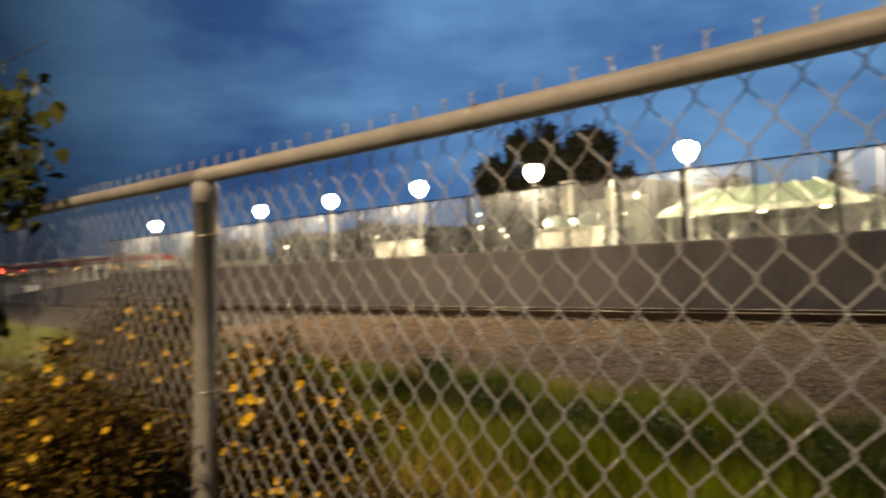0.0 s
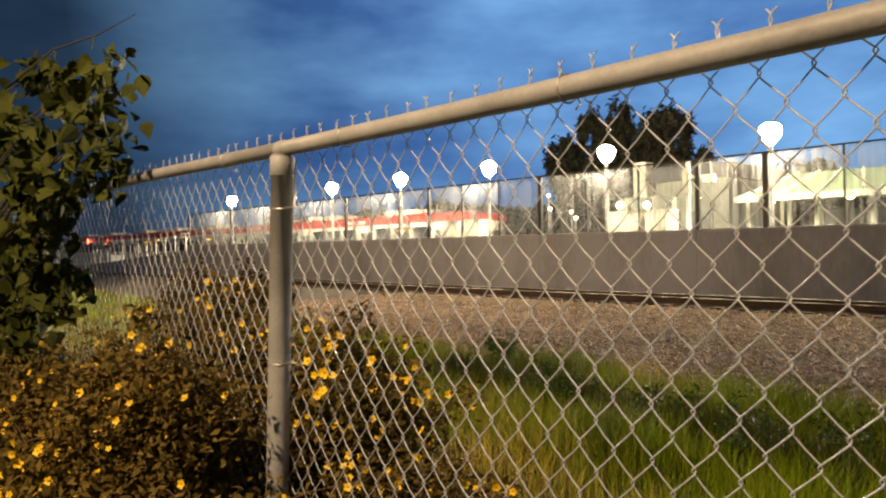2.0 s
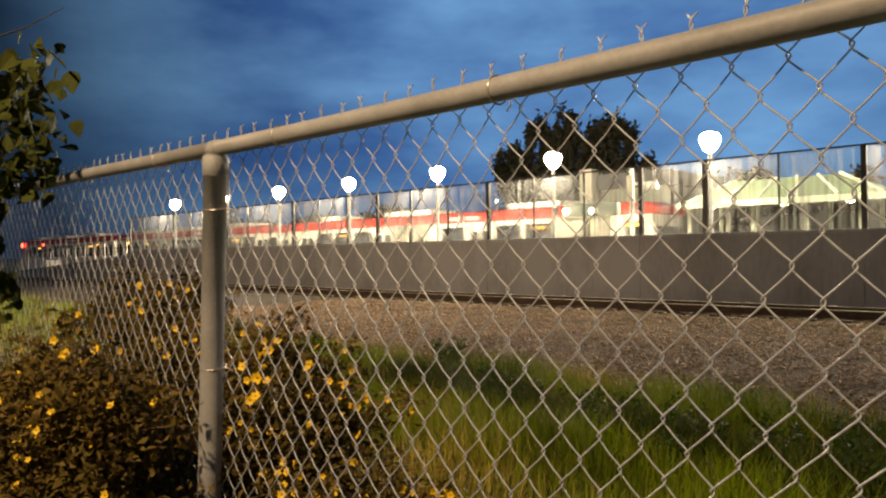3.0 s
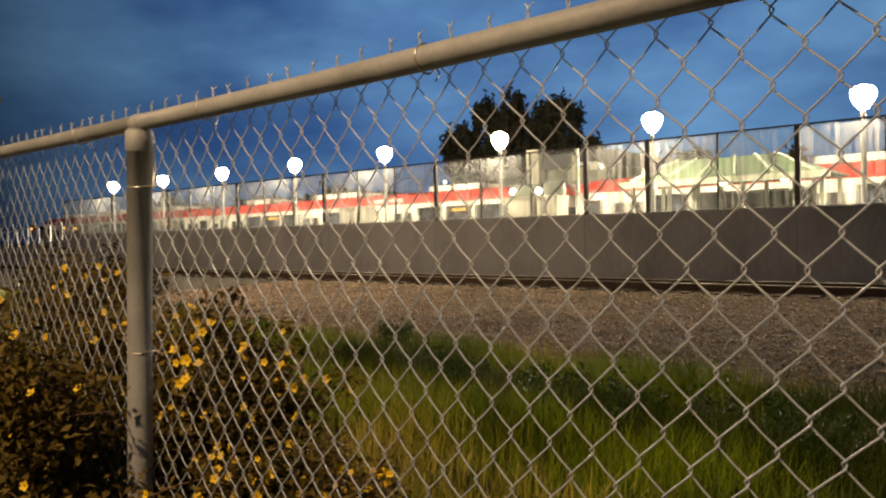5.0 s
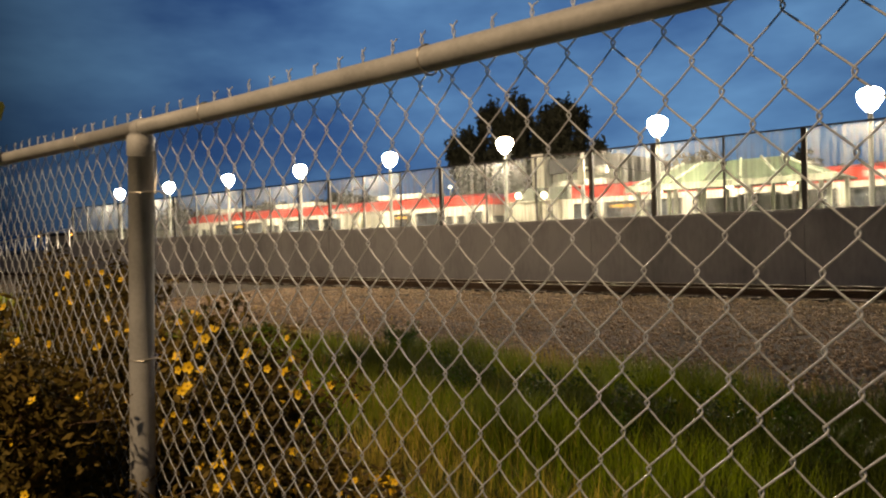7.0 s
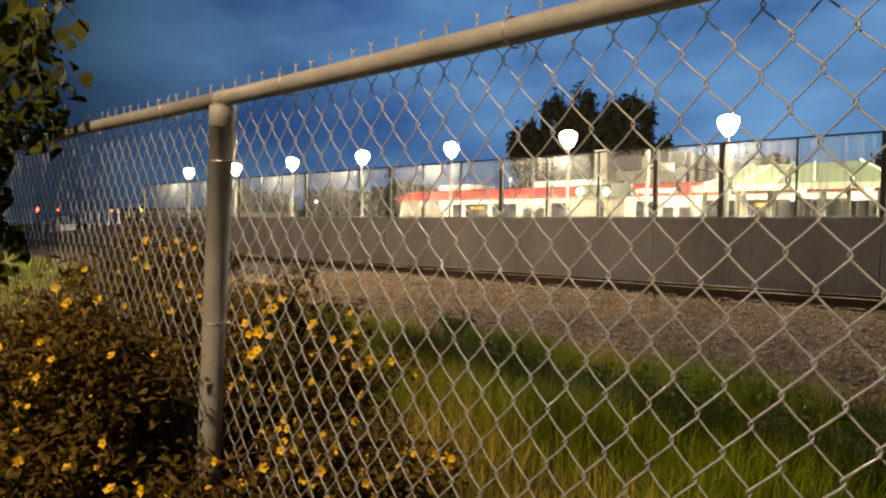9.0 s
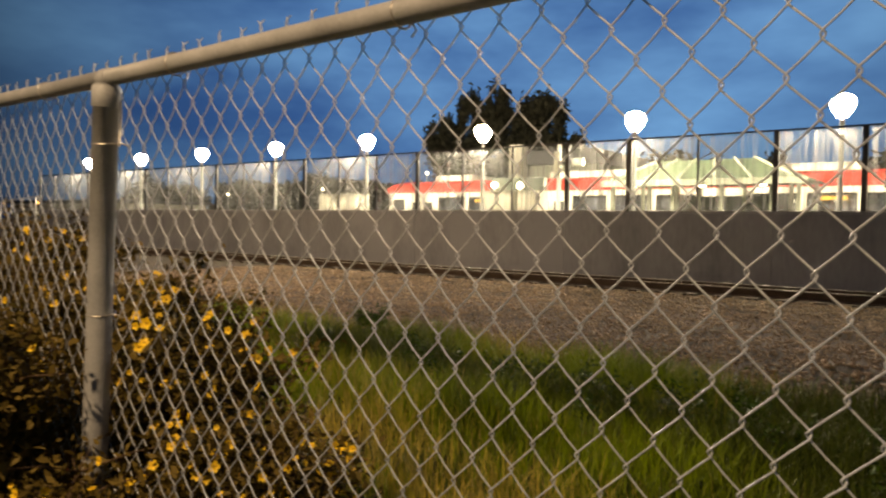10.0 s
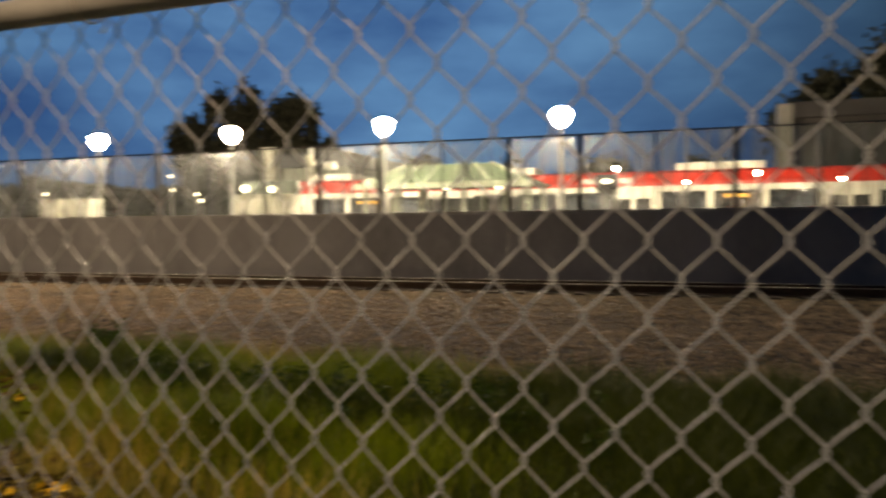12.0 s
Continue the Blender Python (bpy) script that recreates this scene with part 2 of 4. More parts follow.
def ground_material():
    """Soil under the grass, brown ballast towards the track, with a ragged border."""
    m = bpy.data.materials.new("soil_and_ballast")
    m.use_nodes = True
    n, l = m.node_tree.nodes, m.node_tree.links
    b = n["Principled BSDF"]
    b.inputs["Roughness"].default_value = 0.95
    b.inputs["Specular IOR Level"].default_value = 0.2
    co = n.new("ShaderNodeTexCoord")
    noises = []
    for s, d in ((0.35, 4), (4.0, 4), (38.0, 3)):
        node = n.new("ShaderNodeTexNoise")
        node.inputs["Scale"].default_value, node.inputs["Detail"].default_value = s, d
        l.new(co.outputs["Object"], node.inputs["Vector"])
        noises.append(node)
    sep = n.new("ShaderNodeSeparateXYZ")
    l.new(co.outputs["Object"], sep.inputs[0])
    edge = n.new("ShaderNodeMath")
    edge.operation = "MULTIPLY_ADD"
    l.new(noises[1].outputs["Fac"], edge.inputs[0])
    edge.inputs[1].default_value = 1.6
    l.new(sep.outputs["Y"], edge.inputs[2])
    step = n.new("ShaderNodeMapRange")
    step.inputs["From Min"].default_value, step.inputs["From Max"].default_value = 5.4, 6.6
    l.new(edge.outputs[0], step.inputs["Value"])
    soil, stone = n.new("ShaderNodeValToRGB"), n.new("ShaderNodeValToRGB")
    for ramp, lo, hi in ((soil, (0.050, 0.055, 0.016), (0.14, 0.12, 0.045)), (stone, (0.016, 0.011, 0.007), (0.082, 0.054, 0.032))):
        ramp.color_ramp.elements[0].position, ramp.color_ramp.elements[0].color = 0.35, (*lo, 1)
        ramp.color_ramp.elements[1].position, ramp.color_ramp.elements[1].color = 0.72, (*hi, 1)
    sums = n.new("ShaderNodeMath")
    sums.operation = "ADD"
    half = n.new("ShaderNodeMath")
    half.operation = "MULTIPLY"
    half.inputs[1].default_value = 0.5
    l.new(noises[0].outputs["Fac"], sums.inputs[0])
    l.new(noises[2].outputs["Fac"], sums.inputs[1])
    l.new(sums.outputs[0], half.inputs[0])
    l.new(half.outputs[0], stone.inputs["Fac"])
    l.new(noises[1].outputs["Fac"], soil.inputs["Fac"])
    mix = n.new("ShaderNodeMix")
    mix.data_type = "RGBA"
    l.new(step.outputs["Result"], mix.inputs["Factor"])
    l.new(soil.outputs["Color"], mix.inputs["A"])
    l.new(stone.outputs["Color"], mix.inputs["B"])
    l.new(mix.outputs["Result"], b.inputs["Base Color"])
    bn = n.new("ShaderNodeBump")
    bn.inputs["Strength"].default_value, bn.inputs["Distance"].default_value = 0.8, 0.03
    l.new(noises[2].outputs["Fac"], bn.inputs["Height"])
    l.new(bn.outputs["Normal"], b.inputs["Normal"])
    return m


GROUND = ground_material()
STONE = material("ballast_stone", (0.215, 0.150, 0.098), 0.85, 0, 0.5, 1.2, 60, 0.3, dark=(0.026, 0.016, 0.009), island=0.9)


# ---- building helpers ----
def mesh_of(name, bm, mat, smooth=False):
    me = bpy.data.meshes.new(name)
    bm.normal_update()
    bm.to_mesh(me)
    bm.free()
    me.materials.append(mat)
    if smooth:
        me.shade_smooth()
    return me


def part(name, bm, mat, parent=None, label="", m=None, smooth=False):
    """One bmesh, or mesh data already made, as one object under a thing or a part."""
    me = bm if isinstance(bm, bpy.types.Mesh) else mesh_of(name, bm, mat, smooth)
    ob = new(name, me)
    if parent:
        ob.parent = parent
    if m is not None:
        ob.matrix_basis = m
    return tagged(ob, label)


def thing(name, label, category, m=None, group="", kind=""):
    ob = new(name)
    if m is not None:
        ob.matrix_basis = m
    return tagged(ob, label, category, group, kind)


def box(bm, x0, x1, y0, y1, z0, z1, bevel=0.0):
    v = bmesh.ops.create_cube(bm, size=1.0, matrix=Matrix.Translation(((x0 + x1) / 2, (y0 + y1) / 2, (z0 + z1) / 2)) @ Matrix.Diagonal((x1 - x0, y1 - y0, z1 - z0, 1)))["verts"]
    if bevel:
        edges = {e for q in v for e in q.link_edges}
        bmesh.ops.bevel(bm, geom=list(edges), offset=bevel, segments=2, affect="EDGES", profile=0.6)
    return bm


def boxed(*a, **k):
    return box(bmesh.new(), *a, **k)


def tube(bm, points, radius, sides=6, closed=False, caps=True):
    """A round bar along a line of points; radius may be a list."""
    pts = [Vector(p) for p in points]
    rings = []
    count = len(pts)
    for i, p in enumerate(pts):
        if closed:
            way = (pts[(i + 1) % count] - pts[i - 1]).normalized()
        else:
            way = (pts[min(i + 1, count - 1)] - pts[max(i - 1, 0)]).normalized()
        side = way.cross(Vector((0, 1, 0)) if abs(way.y) < 0.9 else Vector((1, 0, 0))).normalized()
        up = side.cross(way)
        r = radius[i] if isinstance(radius, (list, tuple)) else radius
        rings.append([bm.verts.new(p + (side * math.cos(2 * math.pi * k / sides) + up * math.sin(2 * math.pi * k / sides)) * r) for k in range(sides)])
    for i in range(count if closed else count - 1):
        a, b = rings[i], rings[(i + 1) % count]
        for k in range(sides):
            bm.faces.new((a[k], a[(k + 1) % sides], b[(k + 1) % sides], b[k]))
    if caps and not closed:
        bm.faces.new(rings[0])
        bm.faces.new(rings[-1][::-1])
    return bm


def ball(bm, centre, radius, segments=16, scale=(1, 1, 1)):
    bmesh.ops.create_uvsphere(bm, u_segments=segments, v_segments=segments // 2 + 2, radius=radius, matrix=Matrix.Translation(centre) @ Matrix.Diagonal((*scale, 1)))
    return bm


def raw(name, verts, faces, mat, parent=None, smooth=False):
    me = bpy.data.meshes.new(name)
    me.from_pydata(verts, [], faces)
    me.materials.append(mat)
    if smooth:
        me.shade_smooth()
    ob = new(name, me)
    if parent:
        ob.parent = parent
    return ob


def soup(name, verts, mat, corners):
    """Many loose faces of the same number of corners, from an array."""
    me = bpy.data.meshes.new(name)
    count = len(verts)
    faces = count // corners
    me.vertices.add(count)
    me.vertices.foreach_set("co", np.asarray(verts, dtype=np.float32).ravel())
    me.loops.add(count)
    me.loops.foreach_set("vertex_index", np.arange(count, dtype=np.int32))
    me.polygons.add(faces)
    me.polygons.foreach_set("loop_start", np.arange(0, count, corners, dtype=np.int32))
    me.update()
    me.validate()
    me.materials.append(mat)
    return new(name, me)


rng = np.random.default_rng(7)


# ---- ground ----
def ground_height(x, y):
    """The lie of the land: a low ballast shoulder, and the sunk bed of the tram track behind the platform."""
    z = 0.05 * np.clip((y - 5.5) / 3.0, 0, 1)
    z = z - 0.60 * np.clip((y - 21.5) / 1.0, 0, 1) + 0.25 * np.clip((y - 30) / 6, 0, 1)
    return z


def build_ground():
    xs = np.concatenate([[-2500, -900, -350, -160, -90], np.arange(-60, -24, 2.0), np.arange(-24, 12, 0.3), np.arange(12, 40, 2.5), [60, 120, 300, 900, 2500]])
    ys = np.concatenate([[-900, -200, -60, -20, -8], np.arange(-4, 15, 0.25), np.arange(15, 40, 0.5), [45, 60, 90, 160, 400, 900, 2500]])
    gx, gy = np.meshgrid(xs, ys)
    gz = ground_height(gx, gy)
    near = (gx > -30) & (gx < 14) & (gy > -3) & (gy < 13.2)
    for i, j in zip(*np.nonzero(near)):
        p = Vector((gx[i, j], gy[i, j], 0))
        gz[i, j] += 0.045 * noise.noise(p * 0.7) + 0.02 * noise.noise(p * 2.3)
    h, w = gx.shape
    verts = np.stack([gx, gy, gz], -1).reshape(-1, 3).tolist()
    faces = [(r * w + c, r * w + c + 1, (r + 1) * w + c + 1, (r + 1) * w + c) for r in range(h - 1) for c in range(w - 1)]
    ob = raw("ground", verts, faces, GROUND, smooth=True)
    tagged(ob, "brown ballast and bare soil beside the railway track", "ground", kind="structure")


build_ground()


# ---- railway track ----
def build_track():
    track = thing("railway_track", "rusty railway track with a worn shiny rail head", "railway track", kind="structure")
    prof = [(-0.065, 0), (0.065, 0), (0.065, 0.012), (0.012, 0.03), (0.012, 0.13), (0.034, 0.14), (0.034, 0.17), (-0.034, 0.17), (-0.034, 0.14), (-0.012, 0.13), (-0.012, 0.03), (-0.065, 0.012)]
    for y in (14.25, 15.20):
        verts, faces = [], []
        for x in (-260, 160):
            verts += [(x, y + a, 0.09 + b) for a, b in prof]
        k = len(prof)
        faces = [(i, (i + 1) % k, k + (i + 1) % k, k + i) for i in range(k)] + [tuple(range(k))[::-1], tuple(range(k, 2 * k))]
        rail = raw("rail", verts, faces, RAIL_RUST, track)
        part("rail_head", boxed(-260, 160, y - 0.030, y + 0.030, 0.2605, 0.264), RAIL_HEAD, rail, "worn bright rail head")
    sleeper = mesh_of("sleeper", boxed(-0.115, 0.115, -0.80, 0.80, -0.09, 0.045, bevel=0.01), SLEEPER)
    for i in range(110):
        x = -52 + 0.62 * i
        part("sleeper", sleeper, SLEEPER, track, m=pose(x, 14.72, 0.05, 0, 0, random.uniform(-1, 1)))


build_track()


# ---- the platform wall and its glass screen ----
def build_wall():
    wall = thing("wall_north", "grey precast concrete platform wall with faint stains", "wall", kind="structure")
    x = PANEL_0 - 22 * PANEL
    while x < 42:
        width = 3 * PANEL
        part("concrete_panel", boxed(x + 0.008, x + width - 0.008, WALL_Y, WALL_Y + 0.22, -0.1, WALL_TOP - 0.05, bevel=0.008), CONCRETE, wall)
        x += width
    part("core", boxed(PANEL_0 - 22 * PANEL + 0.1, x - 0.1, WALL_Y + 0.02, WALL_Y + 0.20, -0.1, WALL_TOP - 0.07), CONCRETE, wall)
    part("coping", boxed(PANEL_0 - 22 * PANEL, x, WALL_Y - 0.012, WALL_Y + 0.24, WALL_TOP - 0.047, WALL_TOP), CONCRETE, wall)
    screen = thing("glass_screen", "tall streaked glass noise screen in dark steel posts", "glass screen", kind="structure")
    pane = mesh_of("pane", boxed(0.03, PANEL - 0.03, -0.005, 0.005, 0.02, SCREEN_TOP - WALL_TOP - 0.04), SCREEN)
    thin = mesh_of("post", boxed(-0.022, 0.022, -0.03, 0.03, 0, SCREEN_TOP - WALL_TOP - 0.035, bevel=0.004), STEEL_DARK)
    wide = mesh_of("wide_post", boxed(-0.055, 0.055, -0.05, 0.05, 0, SCREEN_TOP - WALL_TOP - 0.035, bevel=0.006), STEEL_DARK)
    last = 24
    for k in range(-22, last + 1):
        x = PANEL_0 + k * PANEL
        part("post", wide if k % 3 == 2 or k in (-3, 0) else thin, STEEL_DARK, screen, m=pose(x, WALL_Y + 0.11, WALL_TOP))
        if k < last:
            part("pane", pane, SCREEN, screen, m=pose(x, WALL_Y + 0.11, WALL_TOP))
    part("top_channel", boxed(PANEL_0 - 22 * PANEL - 0.03, PANEL_0 + last * PANEL + 0.03, WALL_Y + 0.075, WALL_Y + 0.145, SCREEN_TOP - 0.035, SCREEN_TOP), STEEL_DARK, screen)
    part("bottom_channel", boxed(PANEL_0 - 22 * PANEL, PANEL_0 + last * PANEL, WALL_Y + 0.085, WALL_Y + 0.135, WALL_TOP, WALL_TOP + 0.018), STEEL_PALE, screen)
    part("platform_slab", boxed(-60, 60, WALL_Y + 0.25, 22.6, -0.7, 0.35), PLATFORM)
    tagged(bpy.data.objects["platform_slab"], "worn concrete station platform", "platform", kind="structure")


build_wall()


# ---- platform lamps ----
def build_lamps():
    first = thing("platform_lamp", "pale steel lamp post with a lit globe behind the glass screen", "lamp post", pose(-5.414 - 6 * 4.732, 16.75, 0.35), "platform lamps")
    part("pole", tube(bmesh.new(), [(0, 0, 0), (0, 0, 0.5), (0, 0, 3.52)], [0.075, 0.062, 0.05], 12), STEEL_PALE, first, smooth=True)
    part("base_plate", boxed(-0.14, 0.14, -0.14, 0.14, 0, 0.03, bevel=0.006), STEEL_PALE, first)
    part("collar", tube(bmesh.new(), [(0, 0, 3.53), (0, 0, 3.57), (0, 0, 3.60)], [0.054, 0.058, 0.062], 12), STEEL_DARK, first, smooth=True)
    part("globe", tube(bmesh.new(), [(0, 0, z) for z in (3.60, 3.66, 3.74, 3.84, 3.93, 4.00, 4.05, 4.085)], [0.085, 0.135, 0.190, 0.235, 0.245, 0.225, 0.165, 0.075], 20), LAMP_LIT, first, "brightly lit white tapered globe", smooth=True)
    part("cap", tube(bmesh.new(), [(0, 0, 4.08), (0, 0, 4.10), (0, 0, 4.115)], [0.08, 0.06, 0.02], 12), STEEL_DARK, first, smooth=True)
    for k in range(1, 8):
        copy_thing(first, pose(-5.414 + (k - 6) * 4.732, 16.75, 0.35))


build_lamps()


# ---- chain-link fence ----
MESH_X, MESH_Z, HALF_W, HALF_H = 1.5743, 1.3966, 0.03687, 0.0453
RAIL_Z, RAIL_R, POST_R = 1.8075, 0.0215, 0.032
RAIL_FALL, POST_LEAN, POST_FOOT = 0.0195, 3.97, -0.155


def rail_height(x):
    """The top rail sinks a little along the fence."""
    return RAIL_Z - RAIL_FALL * max(x, -1.2) + 0.006 * max(0.0, min(x, 3.05)) ** 2


def build_fence():
    fence = thing("chain_link_fence", "galvanised chain-link fence with a round top rail and twisted barbs", "fence", pose(0, 0, 0, 0, 0, FENCE_TURN))
    # one strand bends from knot to knot; its neighbours are half a mesh higher
    rows = int((RAIL_Z + 0.02 - 0.06) / HALF_H)

    def strand(flip):
        pts = []
        top = MESH_Z + HALF_H * (8 if flip else 9)
        for k in range(rows + 1):
            z = top - k * HALF_H
            out = 1 if k % 2 else -1
            x, nxt = (HALF_W, 0.0) if k % 2 else (0.0, HALF_W)
            # the bend: over, down past the neighbour, and back under
            pts.append((x - out * 0.0006, 0.0028 * out, z + 0.0058))
            pts.append((x + out * 0.0018, 0.0026 * out, z + 0.0030))
            pts.append((x + out * 0.0024, -0.0002 * out, z))
            pts.append((x + out * 0.0018, -0.0026 * out, z - 0.0030))
            pts.append((x - out * 0.0006, -0.0028 * out, z - 0.0058))
            pts.append((x + (nxt - x) * 0.5, -0.0006 * out, z - HALF_H * 0.5))
        return mesh_of("wire", tube(bmesh.new(), pts, 0.00138, 6, caps=False), WIRE, smooth=True)

    low, high = strand(False), strand(True)
    for k in range(-172, 46):
        x = MESH_X + k * HALF_W
        m = pose(x, 0.031, 0, 0, 0, random.uniform(-0.6, 0.6))
        even = k % 2 == 0
        ob = part("wire", low if even else high, WIRE, fence)
        # odd strands start from their other side, so that the knots of neighbours meet
        ob.matrix_basis = m if even else m @ Matrix.Translation((HALF_W, 0, 0)) @ Matrix.Rotation(math.pi, 4, "Z") @ Matrix.Translation((0, 0, HALF_H - 0.0))

    def barb():
        bm = bmesh.new()
        for s in (0, math.pi):
            pts = [(0.0024 * math.cos(s + a * 1.25), 0.0024 * math.sin(s + a * 1.25), -0.012 + a * 0.0056) for a in range(11)]
            end = Vector(pts[-1])
            pts.append(end + Vector((0.003 * math.cos(s), 0.002, 0.003)))
            pts.append(end + Vector((0.006 * math.cos(s), 0.003, 0.006)))
            tube(bm, pts, 0.0014, 5)
        return mesh_of("barb", bm, WIRE, smooth=True)

    spike = barb()
    for k in range(-88, 22):
        x = 0.810 + 0.0749 * k
        ob = part("barb", spike, WIRE, fence, m=pose(x, 0.026, rail_height(x) + 0.007 + random.uniform(-0.003, 0.003), random.uniform(-6, 6), random.uniform(-7, 7), random.uniform(-25, 25)))

    post = tube(bmesh.new(), [(0, 0, -0.4), (0, 0, 0.6), (0, 0, 1.2), (0, 0, RAIL_Z - 0.030)], POST_R, 24)
    post = mesh_of("post", post, GALV, smooth=True)
    cap = bmesh.new()
    tube(cap, [(0, 0, 1.738), (0, 0, 1.740), (0, 0, RAIL_Z - 0.020), (0, 0, RAIL_Z - 0.010)], [POST_R + 0.001, POST_R + 0.0035, POST_R + 0.0035, POST_R - 0.004], 24)
    cap = mesh_of("post_cap", cap, GALV, smooth=True)
    sleeve = tube(bmesh.new(), [(-0.022, 0, 0), (-0.018, 0, 0), (0.018, 0, 0), (0.022, 0, 0)], [RAIL_R + 0.0005, RAIL_R + 0.003, RAIL_R + 0.003, RAIL_R + 0.0005], 20)
    sleeve = mesh_of("rail_sleeve", sleeve, GALV, smooth=True)
    stay = tube(bmesh.new(), [(0.036, 0.020, 1.64), (0.037, 0.022, 1.70), (0.036, 0.020, 1.752)], 0.0030, 6)
    stay = mesh_of("stay_wire", stay, TIE, smooth=True)

    def ring(radius, y=0.004):
        return [(0.0, math.cos(a) * radius + y, math.sin(a) * radius) for a in np.linspace(0, 2 * math.pi, 22)[:-1]]

    tie_rail = bmesh.new()
    tube(tie_rail, ring(RAIL_R + 0.0035), 0.0021, 6, closed=True)
    tube(tie_rail, [(0.0, RAIL_R + 0.006, -0.010), (0.004, RAIL_R + 0.012, -0.022), (-0.003, RAIL_R + 0.008, -0.034)], 0.0019, 6)
    tie_rail = mesh_of("tie", tie_rail, TIE, smooth=True)
    tie_post = bmesh.new()
    tube(tie_post, [(math.cos(a) * (POST_R + 0.003), math.sin(a) * (POST_R + 0.003) + 0.004, 0.004 * math.sin(a)) for a in np.linspace(0, 2 * math.pi, 24)[:-1]], 0.0021, 6, closed=True)
    tube(tie_post, [(POST_R * 0.9, 0.012, 0.0), (POST_R + 0.014, 0.024, 0.003), (POST_R + 0.03, 0.032, -0.004)], 0.0019, 6)
    tie_post = mesh_of("tie", tie_post, TIE, smooth=True)
    for x in (-6.1, -3.05, 0.0, 3.05):
        stand = pose(x + POST_FOOT, 0, rail_height(x) - RAIL_Z, 0, POST_LEAN)
        p = part("post", post, GALV, fence, "grey painted steel fence post", m=stand)
        part("post_cap", cap, GALV, p)
        part("stay_wire", stay, TIE, p)
        part("rail_sleeve", sleeve, GALV, fence, m=pose(x - 0.03, 0, rail_height(x)))
        for z in (1.645, 1.204, 0.62, 0.2):
            part("tie", tie_post, TIE, p, m=pose(0, 0, z, random.uniform(-2, 2), random.uniform(-3, 3)))
    for a, b in ((-7.2, -3.05), (-3.05, -0.018), (-0.018, 3.6)):
        xs = [a + (b - a) * i / 8 for i in range(9)]
        part("top_rail", tube(bmesh.new(), [(x, 0.0, rail_height(x)) for x in xs], RAIL_R, 24), GALV, fence, "grey painted round top rail", smooth=True)
    for k in range(-9, 4):
        x = 0.292 + 0.70 * k
        part("tie", tie_rail, TIE, fence, m=pose(x, 0, rail_height(x), 0, 0, random.uniform(-5, 5)))


build_fence()


# ---- the train ----
CAR, RAIL_BED = 24.2, -0.46


